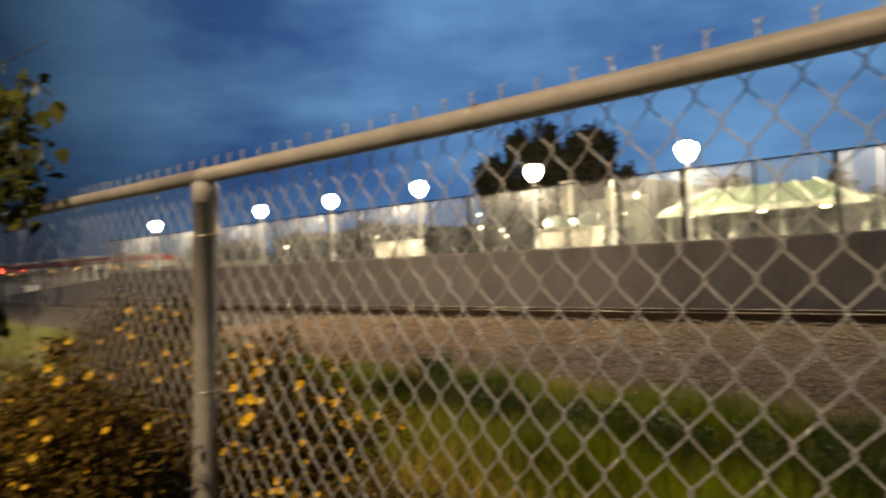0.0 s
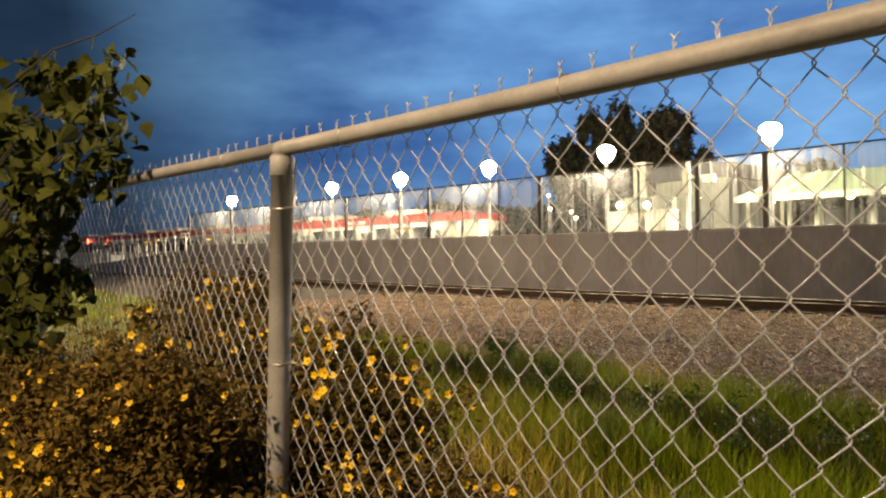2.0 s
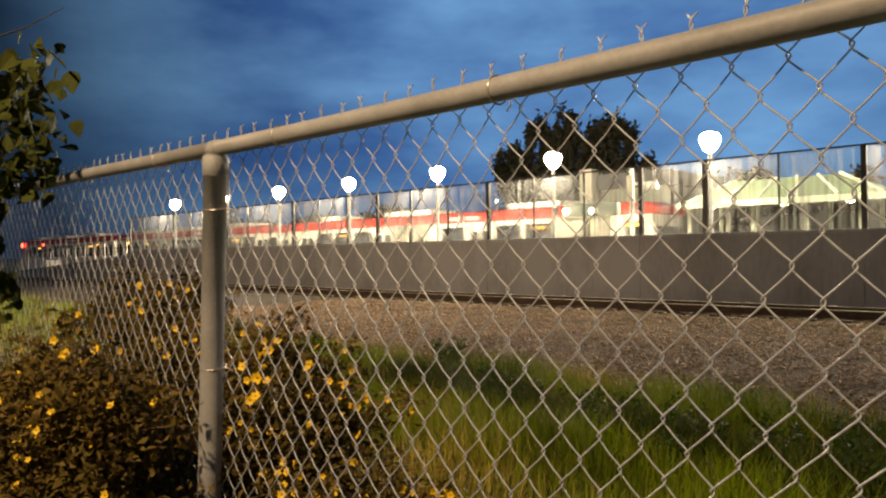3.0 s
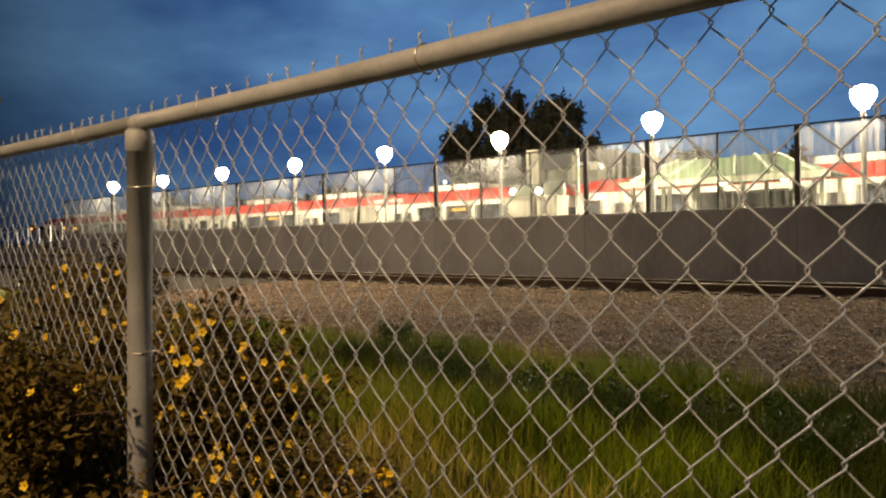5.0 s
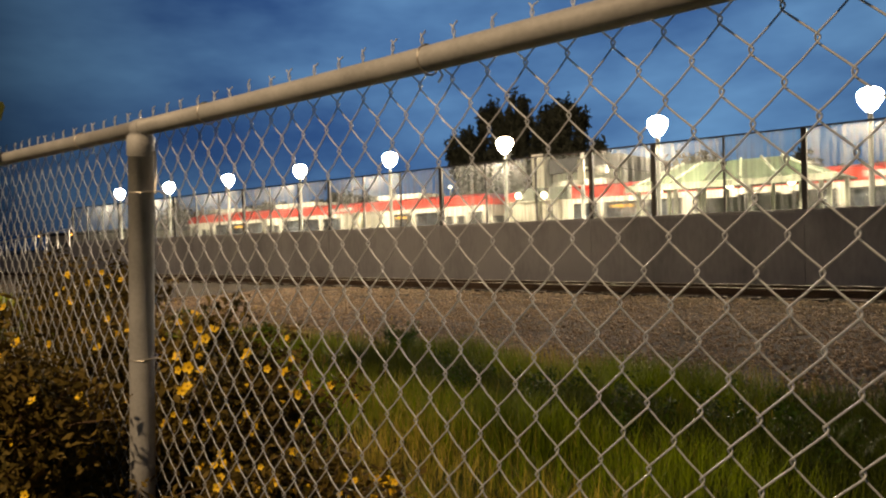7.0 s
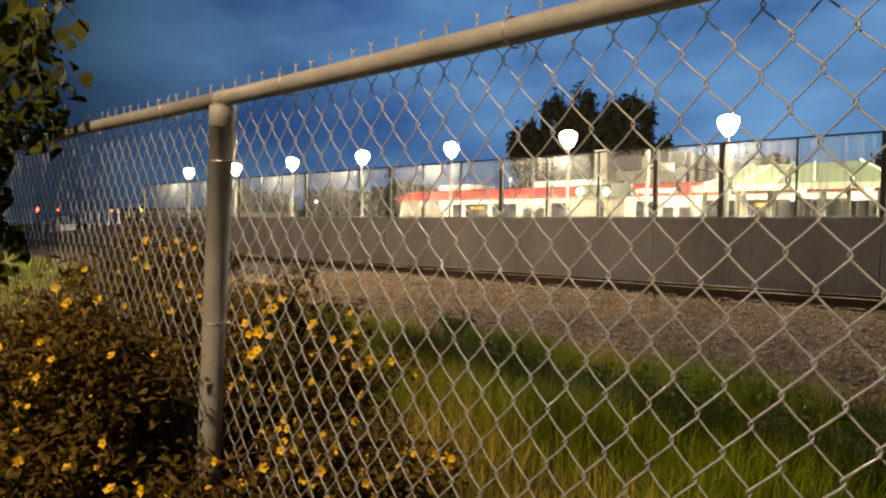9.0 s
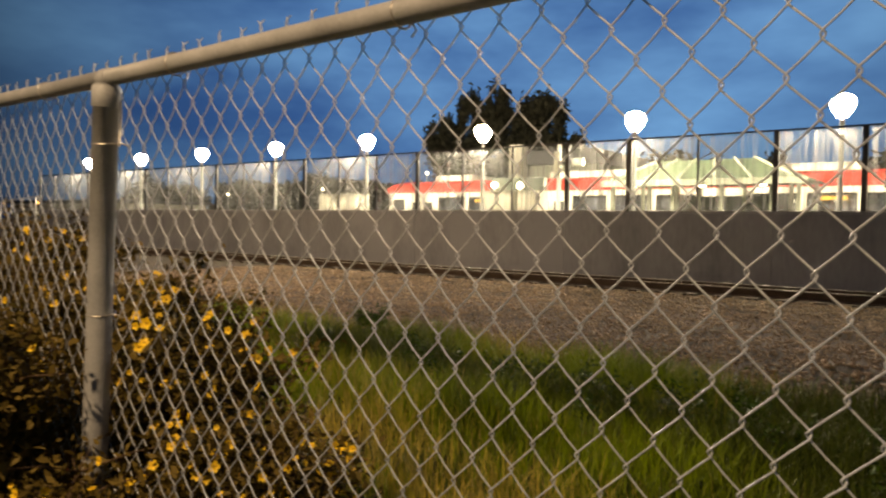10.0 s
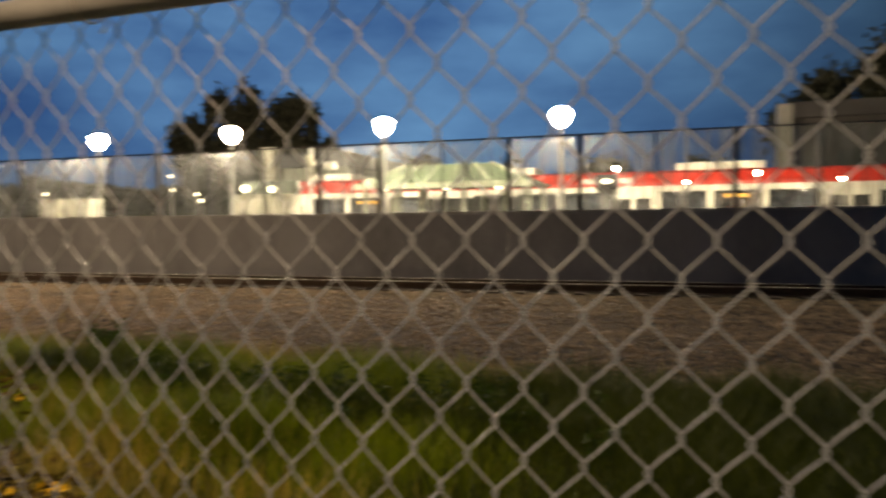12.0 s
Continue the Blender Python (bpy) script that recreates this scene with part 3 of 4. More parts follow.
def train_car(train, x_front, first, last):
    """One tram car, nose to +x; z counts from the rail."""
    half = 1.325
    L = CAR
    # body shell under the red roof band, cut as posts between the windows
    sill, head, red0, red1 = 2.05, 3.11, 3.31, 3.82
    bm = bmesh.new()
    box(bm, -L + 0.5, -0.5, -half, half, 0.55, sill, bevel=0.04)
    box(bm, -L + 0.35, -0.35, -half, half, head, red0 - 0.003, bevel=0.01)
    x = -1.55
    plan = "dwwwdwwwdwwwd"
    spots = []
    for c in plan:
        width = 1.40 if c == "w" else 1.36
        spots.append((c, x - width, x))
        x -= width + (0.25 if c == "w" else 0.24)
    for i, (c, a, b) in enumerate(spots):
        right = spots[i - 1][1] if i else -0.5
        for s in (-1, 1):
            box(bm, b, right, min(s * half, s * (half - 0.07)), max(s * half, s * (half - 0.07)), sill - 0.02, head + 0.02)
    for s in (-1, 1):
        box(bm, -L + 0.5, spots[-1][1], min(s * half, s * (half - 0.07)), max(s * half, s * (half - 0.07)), sill - 0.02, head + 0.02)
    car = part("tram_car", bm, TRAIN_WHITE, train, "white tram car with a red roof band", m=pose(x_front, 0, 0))
    # roof
    prof = [(-half - 0.012, red0), (-half - 0.012, red0 + 0.12), (-half + 0.05, red1 - 0.10), (-half + 0.22, red1), (0, red1 + 0.07), (half - 0.22, red1), (half - 0.05, red1 - 0.10), (half + 0.012, red0 + 0.12), (half + 0.012, red0)]
    verts, faces = [], []
    stations = ((-L + 0.12, 0.55), (-L + 0.5, 0.85), (-L + 1.2, 1.0), (-1.2, 1.0), (-0.5, 0.85), (-0.12, 0.55))
    for sx, s in stations:
        verts += [(sx, a * (0.9 + 0.1 * s), red0 + (b - red0) * s) for a, b in prof]
    k = len(prof)
    for j in range(len(stations) - 1):
        faces += [(j * k + i, j * k + (i + 1) % k, (j + 1) * k + (i + 1) % k, (j + 1) * k + i) for i in range(k)]
    faces += [tuple(range(k))[::-1], tuple((len(stations) - 1) * k + i for i in range(k))]
    roof = raw("roof", verts, faces, TRAIN_RED, car, smooth=False)
    tagged(roof, "red painted tram roof")
    for a, b in ((-7.4, -4.6), (-15.6, -12.2), (-21.4, -19.4)):
        part("roof_unit", boxed(a, b, -0.95, 0.95, red1 + 0.01, red1 + 0.27, bevel=0.04), TRAIN_WHITE, car, "pale roof equipment box")
    # pantograph
    pan = bmesh.new()
    tube(pan, [(-9.4, -0.4, red1 + 0.1), (-10.2, -0.35, red1 + 0.45), (-9.4, -0.5, red1 + 0.8)], 0.025, 6)
    tube(pan, [(-9.4, 0.4, red1 + 0.1), (-10.2, 0.35, red1 + 0.45), (-9.4, 0.5, red1 + 0.8)], 0.025, 6)
    tube(pan, [(-9.4, -0.8, red1 + 0.76), (-9.4, -0.5, red1 + 0.82), (-9.4, 0.5, red1 + 0.82), (-9.4, 0.8, red1 + 0.76)], 0.025, 6)
    part("pantograph", pan, STEEL_DARK, car)
    # noses with wind-screen, one at either end
    for s, x0 in ((1, -0.5), (-1, -L + 0.5)):
        bm = bmesh.new()
        outline = [(0, 0.5), (0.34, 0.62), (0.46, 1.2), (0.42, 1.9), (0.12, red0 - 0.003), (0, red0 - 0.003)]
        side_a = [bm.verts.new((x0 + s * px, -half + 0.03 + px * 0.35, pz)) for px, pz in outline]
        side_b = [bm.verts.new((x0 + s * px, half - 0.03 - px * 0.35, pz)) for px, pz in outline]
        bm.faces.new(side_a)
        bm.faces.new(side_b[::-1])
        for i in range(len(outline)):
            j = (i + 1) % len(outline)
            bm.faces.new((side_a[i], side_a[j], side_b[j], side_b[i]))
        bmesh.ops.recalc_face_normals(bm, faces=bm.faces)
        nose = part("nose", bm, TRAIN_WHITE, car)
        bm = bmesh.new()
        quad = [bm.verts.new((x0 + s * (0.43 - 0.30 * u) + s * 0.02, y, 1.95 + 1.1 * u)) for u, y in ((0, -1.08), (0, 1.08), (0.92, 1.12), (0.92, -1.12))]
        face = bm.faces.new(quad)
        ext = bmesh.ops.extrude_face_region(bm, geom=[face])
        bmesh.ops.translate(bm, vec=(s * 0.012, 0, 0), verts=[v for v in ext["geom"] if isinstance(v, bmesh.types.BMVert)])
        bmesh.ops.recalc_face_normals(bm, faces=bm.faces)
        part("windscreen", bm, RUBBER, car, "dark front windscreen")
        if (s == 1 and first) or (s == -1 and last):
            for y in (-0.85, 0.85):
                part("headlight", ball(bmesh.new(), (x0 + s * 0.47, y, 1.05), 0.11, 12, (0.4, 1, 1)), HEAD_LIT if s == 1 else RED_LIT, car, smooth=True)
    # windows and doors on both sides
    glass_w = mesh_of("window", boxed(-1.34, -0.06, -0.006, 0.006, sill + 0.04, head - 0.05), TRAIN_GLASS)
    frame_bm = bmesh.new()
    for a in ((-1.40, 0, sill, sill + 0.05), (-1.40, 0, head - 0.06, head), (-1.40, -1.335, sill, head), (-0.065, 0, sill, head)):
        box(frame_bm, a[0], a[1], -0.02, 0.02, a[2], a[3], bevel=0.006)
    frame_w = mesh_of("window_frame", frame_bm, RUBBER)
    glass_d = mesh_of("door", boxed(-1.36, 0, -0.02, 0.02, 0.75, head + 0.02, bevel=0.01), TRAIN_WHITE)
    pane_bm = bmesh.new()
    for a in (-1.24, -0.58):
        box(pane_bm, a, a + 0.46, -0.008, 0.008, 1.5, head - 0.22, bevel=0.004)
    pane_d = mesh_of("door_pane", pane_bm, RUBBER)
    display = mesh_of("display", boxed(-1.12, -0.28, -0.005, 0.005, head - 0.23, head - 0.11), LED_AMBER)
    for i, (c, a, b) in enumerate(spots):
        for s in (-1, 1):
            if c == "w":
                part("window_frame", frame_w, RUBBER, car, m=pose(b, s * (half - 0.025), 0))
                part("window", glass_w, TRAIN_GLASS, car, m=pose(b, s * (half - 0.035), 0))
                if i in (2, 10):
                    part("display", display, LED_AMBER, car, "amber lit destination display", m=pose(b, s * (half - 0.05), 0))
            else:
                part("door", glass_d, TRAIN_WHITE, car, m=pose(b, s * (half - 0.045), 0))
                part("door_pane", pane_d, RUBBER, car, m=pose(b, s * (half - 0.022), 0))
    for s in (-1, 1):
        for a, b in ((-1.42, -0.66), (-L + 0.66, -L + 1.30)):
            w = part("cab_window", boxed(a, b, s * half - 0.006, s * half + 0.006, sill, head - 0.08, bevel=0.005), RUBBER, car, "dark cab side window")
            if first and a > -2:
                part("display", boxed(a + 0.08, b - 0.08, s * half - 0.010, s * half + 0.010, head - 0.26, head - 0.14), LED_AMBER, w, "amber lit display")
    part("interior", boxed(-L + 0.9, -0.9, -0.85, 0.85, 0.9, head + 0.05), CABIN_PALE, car, "car interior with window reflections in its pale colour")
    # lettering on the red band, drawn as plain bars
    for s in (-1, 1):
        bm = bmesh.new()
        x = -10.6
        for w in (0.20, 0.14, 0.08, 0.14, 0.16, 0.14, 0.0, 0.18, 0.10, 0.14, 0.14, 0.13, 0.06, 0.09):
            if w:
                box(bm, x, x + w * 0.8, s * (half + 0.014) - 0.003, s * (half + 0.014) + 0.003, red0 + 0.20 - 0.09, red0 + 0.20 + 0.09)
            x += w if w else 0.12
        part("lettering", bm, TRAIN_LETTER, car)
    # wheels
    wheel = bmesh.new()
    tube(wheel, [(0, -0.07, 0), (0, 0.04, 0), (0, 0.05, 0), (0, 0.08, 0)], [0.33, 0.33, 0.36, 0.36], 24)
    wheel = mesh_of("wheel", wheel, STEEL_DARK)
    frame_b = boxed(-1.2, 1.2, -0.9, 0.9, 0.30, 0.60, bevel=0.05)
    frame_b = mesh_of("bogie", frame_b, TRAIN_GREY)
    for x in (-4.0, -L / 2, -L + 4.0):
        part("bogie", frame_b, TRAIN_GREY, car, m=pose(x, 0, 0))
        for dx in (-0.9, 0.9):
            for s in (-1, 1):
                part("wheel", wheel, STEEL_DARK, car, m=pose(x + dx, s * 0.72, 0.34))
    return car


def build_train():
    train = thing("tram_train", "three-car white tram with a red roof band, slowing at the platform", "tram")
    for i in range(3):
        train_car(train, -i * (CAR + 0.15), i == 0, i == 2)
    bm = bmesh.new()
    for i in (1, 2):
        x = -i * (CAR + 0.15) + 0.07
        box(bm, x - 0.5, x + 0.5, -0.12, 0.12, 0.55, 0.8, bevel=0.02)
    part("coupler", bm, STEEL_DARK, train)
    return train


TRAIN = build_train()

# track of the tram
tram_track = thing("tram_track", "tram rails on a sunken ballast bed", "railway track", kind="structure")
for y in (-0.72, 0.72):
    part("rail", boxed(-200, 160, TRAIN_Y + 1.325 + y - 0.035, TRAIN_Y + 1.325 + y + 0.035, RAIL_BED - 0.14, RAIL_BED, bevel=0.006), RAIL_RUST, tram_track)


# ---- plants ----
def blades(count, x0, x1, y0, y1, tall, wide, seed, keep):
    """Grass blades as arrays: five corners each, a quad and a tip."""
    r = np.random.default_rng(seed)
    x, y = r.uniform(x0, x1, count), r.uniform(y0, y1, count)
    k = np.array([keep(a, b) for a, b in zip(x, y)])
    ok = r.uniform(0, 1, count) < k
    x, y, k = x[ok], y[ok], k[ok]
    n = len(x)
    h = tall * r.uniform(0.45, 1.15, n) * (0.55 + 0.6 * k)
    turn, lean = r.uniform(0, 2 * np.pi, n), r.uniform(0.08, 0.85, n) * h
    w = wide * r.uniform(0.6, 1.3, n)
    dx, dy = np.cos(turn), np.sin(turn)
    z = ground_height(x, y) - 0.02
    v = np.zeros((n, 5, 3))
    v[:, 0] = np.stack([x - dy * w, y + dx * w, z], -1)
    v[:, 1] = np.stack([x + dy * w, y - dx * w, z], -1)
    v[:, 2] = np.stack([x + dx * lean * 0.3 + dy * w * 0.8, y + dy * lean * 0.3 - dx * w * 0.8, z + h * 0.6], -1)
    v[:, 3] = np.stack([x + dx * lean * 0.3 - dy * w * 0.8, y + dy * lean * 0.3 + dx * w * 0.8, z + h * 0.6], -1)
    v[:, 4] = np.stack([x + dx * lean, y + dy * lean, z + h], -1)
    return v


def blade_mesh(name, v, mat, label):
    n = len(v)
    me = bpy.data.meshes.new(name)
    me.vertices.add(n * 5)
    me.vertices.foreach_set("co", v.astype(np.float32).ravel())
    base = np.arange(n)[:, None] * 5
    loops = (base + np.array([[0, 1, 2, 3, 3, 2, 4]])).astype(np.int32).ravel()
    me.loops.add(len(loops))
    me.loops.foreach_set("vertex_index", loops)
    me.polygons.add(n * 2)
    starts = (np.arange(n)[:, None] * 7 + np.array([[0, 4]])).astype(np.int32).ravel()
    me.polygons.foreach_set("loop_start", starts)
    me.update()
    me.validate()
    me.materials.append(mat)
    return tagged(new(name, me), label, "grass", kind="stuff")


def meadow_edge(x):
    return 5.50 + 0.45 * noise.noise(Vector((x * 0.45, 3.1, 0))) + 0.25 * noise.noise(Vector((x * 1.7, 8.0, 0))) + 0.10 * max(0.0, -x - 8)


def green_keep(x, y):
    e = meadow_edge(x)
    if y > e:
        return 0.05 if y < e + 0.5 and noise.noise(Vector((x * 3, y * 3, 1))) > 0.1 else 0.0
    patch = 0.5 + 0.9 * noise.noise(Vector((x * 0.8, y * 1.1, 5.0)))
    patch *= 1.0 - 0.8 * dark_shade_grass(x, y)
    return min(1.0, max(0.04, patch * (0.14 + 0.86 * min(1.0, max(0.0, (y - 0.6) / 2.4)))))


def dark_shade_grass(x, y):
    """Dark slanting strip along the ballast; the +x end has shade in its colour."""
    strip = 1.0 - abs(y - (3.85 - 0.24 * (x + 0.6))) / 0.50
    shade_end = min(1.0, (x - 0.5 + 0.25 * (y - 2.0)) / 1.3)
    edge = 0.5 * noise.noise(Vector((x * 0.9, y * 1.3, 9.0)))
    return max(0.0, min(1.0, max(strip if -4.5 < x < 2.5 else 0.0, shade_end) + edge))


def dark_shade_keep(x, y):
    return dark_shade_grass(x, y) if y < meadow_edge(x) - 0.25 else 0.0


def straw_keep(x, y):
    e = meadow_edge(x)
    if y > e + 0.6:
        return 0.012
    patch = 0.5 + 0.9 * noise.noise(Vector((x * 0.7 + 20, y * 0.9, 2.0)))
    fade = 1.0 - 0.85 * min(1.0, max(0.0, (x + 0.2) / 1.8))
    fade *= 1.0 - 0.85 * dark_shade_grass(x, y)
    return min(1.0, max(0.015, patch * fade * (1.0 - 0.75 * min(1.0, max(0.0, (y - 0.8) / 3.2)))))


def build_grass():
    near = blades(170000, -7.5, 4.5, 0.05, 6.0, 0.38, 0.0027, 1, green_keep)
    far = blades(32000, -34.0, -7.0, 0.1, 8.6, 0.34, 0.008, 2, green_keep)
    front = blades(7000, -4.0, 3.0, -2.2, 0.05, 0.22, 0.003, 3, lambda x, y: 0.7)
    blade_mesh("meadow_grass", np.concatenate([near, far, front]), GRASS, "tall green grass between the fence and the ballast")
    blade_mesh("dark_shade_grass", blades(110000, -5.0, 4.5, 0.05, 5.6, 0.36, 0.0034, 6, dark_shade_keep), DARK_SHADE_GRASS, "dark green meadow grass, its +x end coloured dark as shade")
    dry = blades(150000, -8.0, 4.5, 0.05, 6.2, 0.42, 0.0026, 4, straw_keep)
    dry2 = blades(42000, -34.0, -7.0, 0.1, 8.6, 0.32, 0.007, 5, straw_keep)
    blade_mesh("dry_grass", np.concatenate([dry, dry2]), STRAW, "yellow dry grass stalks among the green")


build_grass()


def leaf_cloud(points, size, r, fold=0.25):
    """Small folded leaves as pairs of triangles at the points."""
    n = len(points)
    p = np.asarray(points)
    a = r.normal(size=(n, 3))
    a /= np.linalg.norm(a, axis=1, keepdims=True)
    b = np.cross(a, r.normal(size=(n, 3)))
    b /= np.linalg.norm(b, axis=1, keepdims=True)
    c = np.cross(a, b)
    s = size * r.uniform(0.6, 1.3, (n, 1))
    tip, base = p + a * s, p - a * s
    left, right = p + b * s * 0.42 + c * s * fold, p - b * s * 0.42 + c * s * fold
    return np.stack([base, right, tip, left], 1).reshape(-1, 3)


def build_weeds():
    """Dark broad-leaved weeds where the grass meets the ballast."""
    r = np.random.default_rng(31)
    for x, y, h, w in ((-4.0, 5.35, 0.36, 0.30), (-6.6, 5.3, 0.36, 0.3), (0.3, 4.2, 0.36, 0.45), (-2.6, 4.3, 0.36, 0.4), (-9.5, 5.8, 0.4, 0.4), (-2.0, 4.3, 0.36, 0.5), (-1.45, 4.1, 0.36, 0.5), (-0.9, 3.95, 0.36, 0.5), (-0.3, 3.8, 0.34, 0.5), (0.7, 3.7, 0.34, 0.5), (1.3, 3.5, 0.32, 0.5), (-4.9, 6.2, 0.30, 0.30), (-0.42, -0.30, 0.86, 0.16)):
        weed = thing("weed_clump", "dark green broad-leaved weed among the grass", "weed", pose(x, y, 0.02), "weeds")
        pts = []
        for i in range(9):
            a, d = r.uniform(0, 2 * np.pi), w * np.sqrt(r.uniform(0, 1))
            top = Vector((math.cos(a) * d, math.sin(a) * d, h * r.uniform(0.6, 1.05)))
            part("stem", tube(bmesh.new(), [(top.x * 0.3, top.y * 0.3, -0.05), (top.x * 0.7, top.y * 0.7, top.z * 0.5), top], [0.005, 0.004, 0.002], 5), DARK_LEAF, weed)
            for k in range(70):
                u = r.uniform(0.15, 1.0)
                pts.append((top.x * (0.3 + 0.7 * u) + r.normal() * 0.04, top.y * (0.3 + 0.7 * u) + r.normal() * 0.04, top.z * u + r.normal() * 0.02))
        leaves = soup("foliage", leaf_cloud(pts, 0.024, r), WEED_LEAF, 4)
        leaves.parent = weed


build_weeds()


def build_sticks():
    for x, y, turn, size in ((-0.9, 8.9, 20, 0.36), (-2.2, 7.6, -50, 0.22), (-4.7, 9.6, 75, 0.28), (1.6, 9.2, 10, 0.3)):
        s = thing("stick", "pale dry stick lying on the ballast", "stick", pose(x, y, 0.07, 0, 2, turn), "sticks")
        part("wood", tube(bmesh.new(), [(-size / 2, 0, 0), (0, 0.012, 0.006), (size / 2, -0.01, 0)], [0.010, 0.011, 0.006], 7), STICK, s)


build_sticks()


def flower_mesh():
    bm = bmesh.new()
    for i in range(5):
        a = 2 * math.pi * i / 5
        m = Matrix.Rotation(a, 4, "Z")
        rim = [(0.002, -0.003, 0), (0.012, -0.0095, 0.003), (0.021, -0.006, 0.007), (0.0225, 0.0, 0.0065), (0.021, 0.006, 0.007), (0.012, 0.0095, 0.003), (0.002, 0.003, 0)]
        bm.faces.new([bm.verts.new(m @ Vector(q)) for q in rim])
    return mesh_of("flower", bm, PETAL)


def eye_mesh():
    return mesh_of("flower_eye", ball(bmesh.new(), (0, 0, 0.003), 0.005, 8, (1, 1, 0.6)), FLOWER_EYE)


FLOWER, EYE_BALL = flower_mesh(), eye_mesh()


def build_shrub(x, y, height, radius, flowers, leaves, seed):
    r = np.random.default_rng(seed)
    shrub = thing("flowering_shrub", "brownish-green shrub with small yellow five-petalled flowers by the fence", "shrub", pose(x, y, float(ground_height(np.array(x), np.array(y)))), "flowering shrubs")
    tips = []
    for i in range(22):
        bm = bmesh.new()
        a, d = r.uniform(0, 2 * np.pi), radius * np.sqrt(r.uniform(0.02, 1.0))
        top = height * r.uniform(0.80, 1.0) * (1 - 0.22 * (d / radius) ** 2)
        pts, bend = [], r.uniform(-0.06, 0.06, 2)
        for k in range(6):
            u = k / 5
            pts.append((math.cos(a) * d * u ** 0.7 + bend[0] * math.sin(3 * u), math.sin(a) * d * u ** 0.7 + bend[1] * math.sin(3 * u), -0.05 + (top + 0.05) * u))
        tube(bm, pts, [0.006 * (1 - 0.75 * k / 5) for k in range(6)], 5)
        tips.append(pts)
        for j in range(6):
            q = Vector(pts[min(5, int(r.uniform(1.2, 6.4)))])
            e = q + Vector((r.normal() * 0.10, r.normal() * 0.10, r.uniform(0.02, 0.14)))
            tube(bm, [q, (q + e) / 2 + Vector((0, 0, 0.01)), e], [0.0028, 0.002, 0.0012], 4)
            tips.append([q, (q + e) / 2, e])
        part("stem", bm, TWIG, shrub)
    pts = []
    for i in range(leaves):
        line = tips[r.integers(len(tips))]
        u = r.uniform(0.04, 1.0) ** 0.62 * (len(line) - 1)
        k = min(int(u), len(line) - 2)
        q = Vector(line[k]).lerp(Vector(line[k + 1]), u - k)
        pts.append((q.x + r.normal() * 0.034, q.y + r.normal() * 0.034, q.z + r.normal() * 0.03))
    foliage = soup("foliage", leaf_cloud(pts, 0.0155, r), BUSH_LEAF, 4)
    foliage.parent = shrub
    # flowers sit on the outside of the bush, towards the light
    side = Vector((0.62, -0.68, 0.40)).normalized()
    for i in range(int(flowers * 2.2)):
        q = max((Vector(pts[r.integers(len(pts))]) for _ in range(9)), key=lambda p: p.dot(side) + r.uniform(0, 0.18)) + side * 0.03
        out = Vector((0.45, -0.75, 0.40))
        turn = (out + Vector(r.normal(size=3) * 0.42)).to_track_quat("Z", "Y").to_matrix().to_4x4()
        m = Matrix.Translation(q) @ turn @ Matrix.Scale(r.uniform(0.34, 0.74), 4)
        f = part("flower", FLOWER, PETAL, shrub, m=m)
        part("flower_eye", EYE_BALL, FLOWER_EYE, f)


for k, (x, y, h, rad, fl, lv) in enumerate((
        (-0.30, -0.26, 1.24, 0.13, 9, 9000), (-0.36, -0.26, 1.20, 0.18, 10, 10000), (-0.50, -0.22, 1.18, 0.25, 28, 13000), (-0.84, -0.24, 1.16, 0.32, 36, 15000), (-1.20, -0.28, 1.12, 0.40, 48, 16000),
        (-1.80, -0.34, 1.06, 0.48, 56, 17000), (-2.60, -0.30, 1.00, 0.55, 40, 12000), (0.02, -0.13, 0.88, 0.10, 22, 4200), (-0.26, -0.24, 0.80, 0.14, 8, 4500), (-1.6, 0.55, 1.15, 0.45, 24, 9000),
        (-0.24, 0.30, 1.30, 0.16, 30, 13000), (-0.04, 0.30, 1.16, 0.18, 36, 12000), (0.14, 0.30, 0.98, 0.18, 34, 8500), (-0.46, 0.42, 1.22, 0.26, 22, 10000), (-1.20, 0.36, 1.52, 0.30, 18, 17000), (-0.84, 0.34, 1.38, 0.24, 16, 13000), (-1.7, 0.45, 1.40, 0.35, 14, 13000), (0.30, 0.36, 0.80, 0.16, 22, 3500))):
    build_shrub(x, y, h, rad, fl, lv, 40 + k)


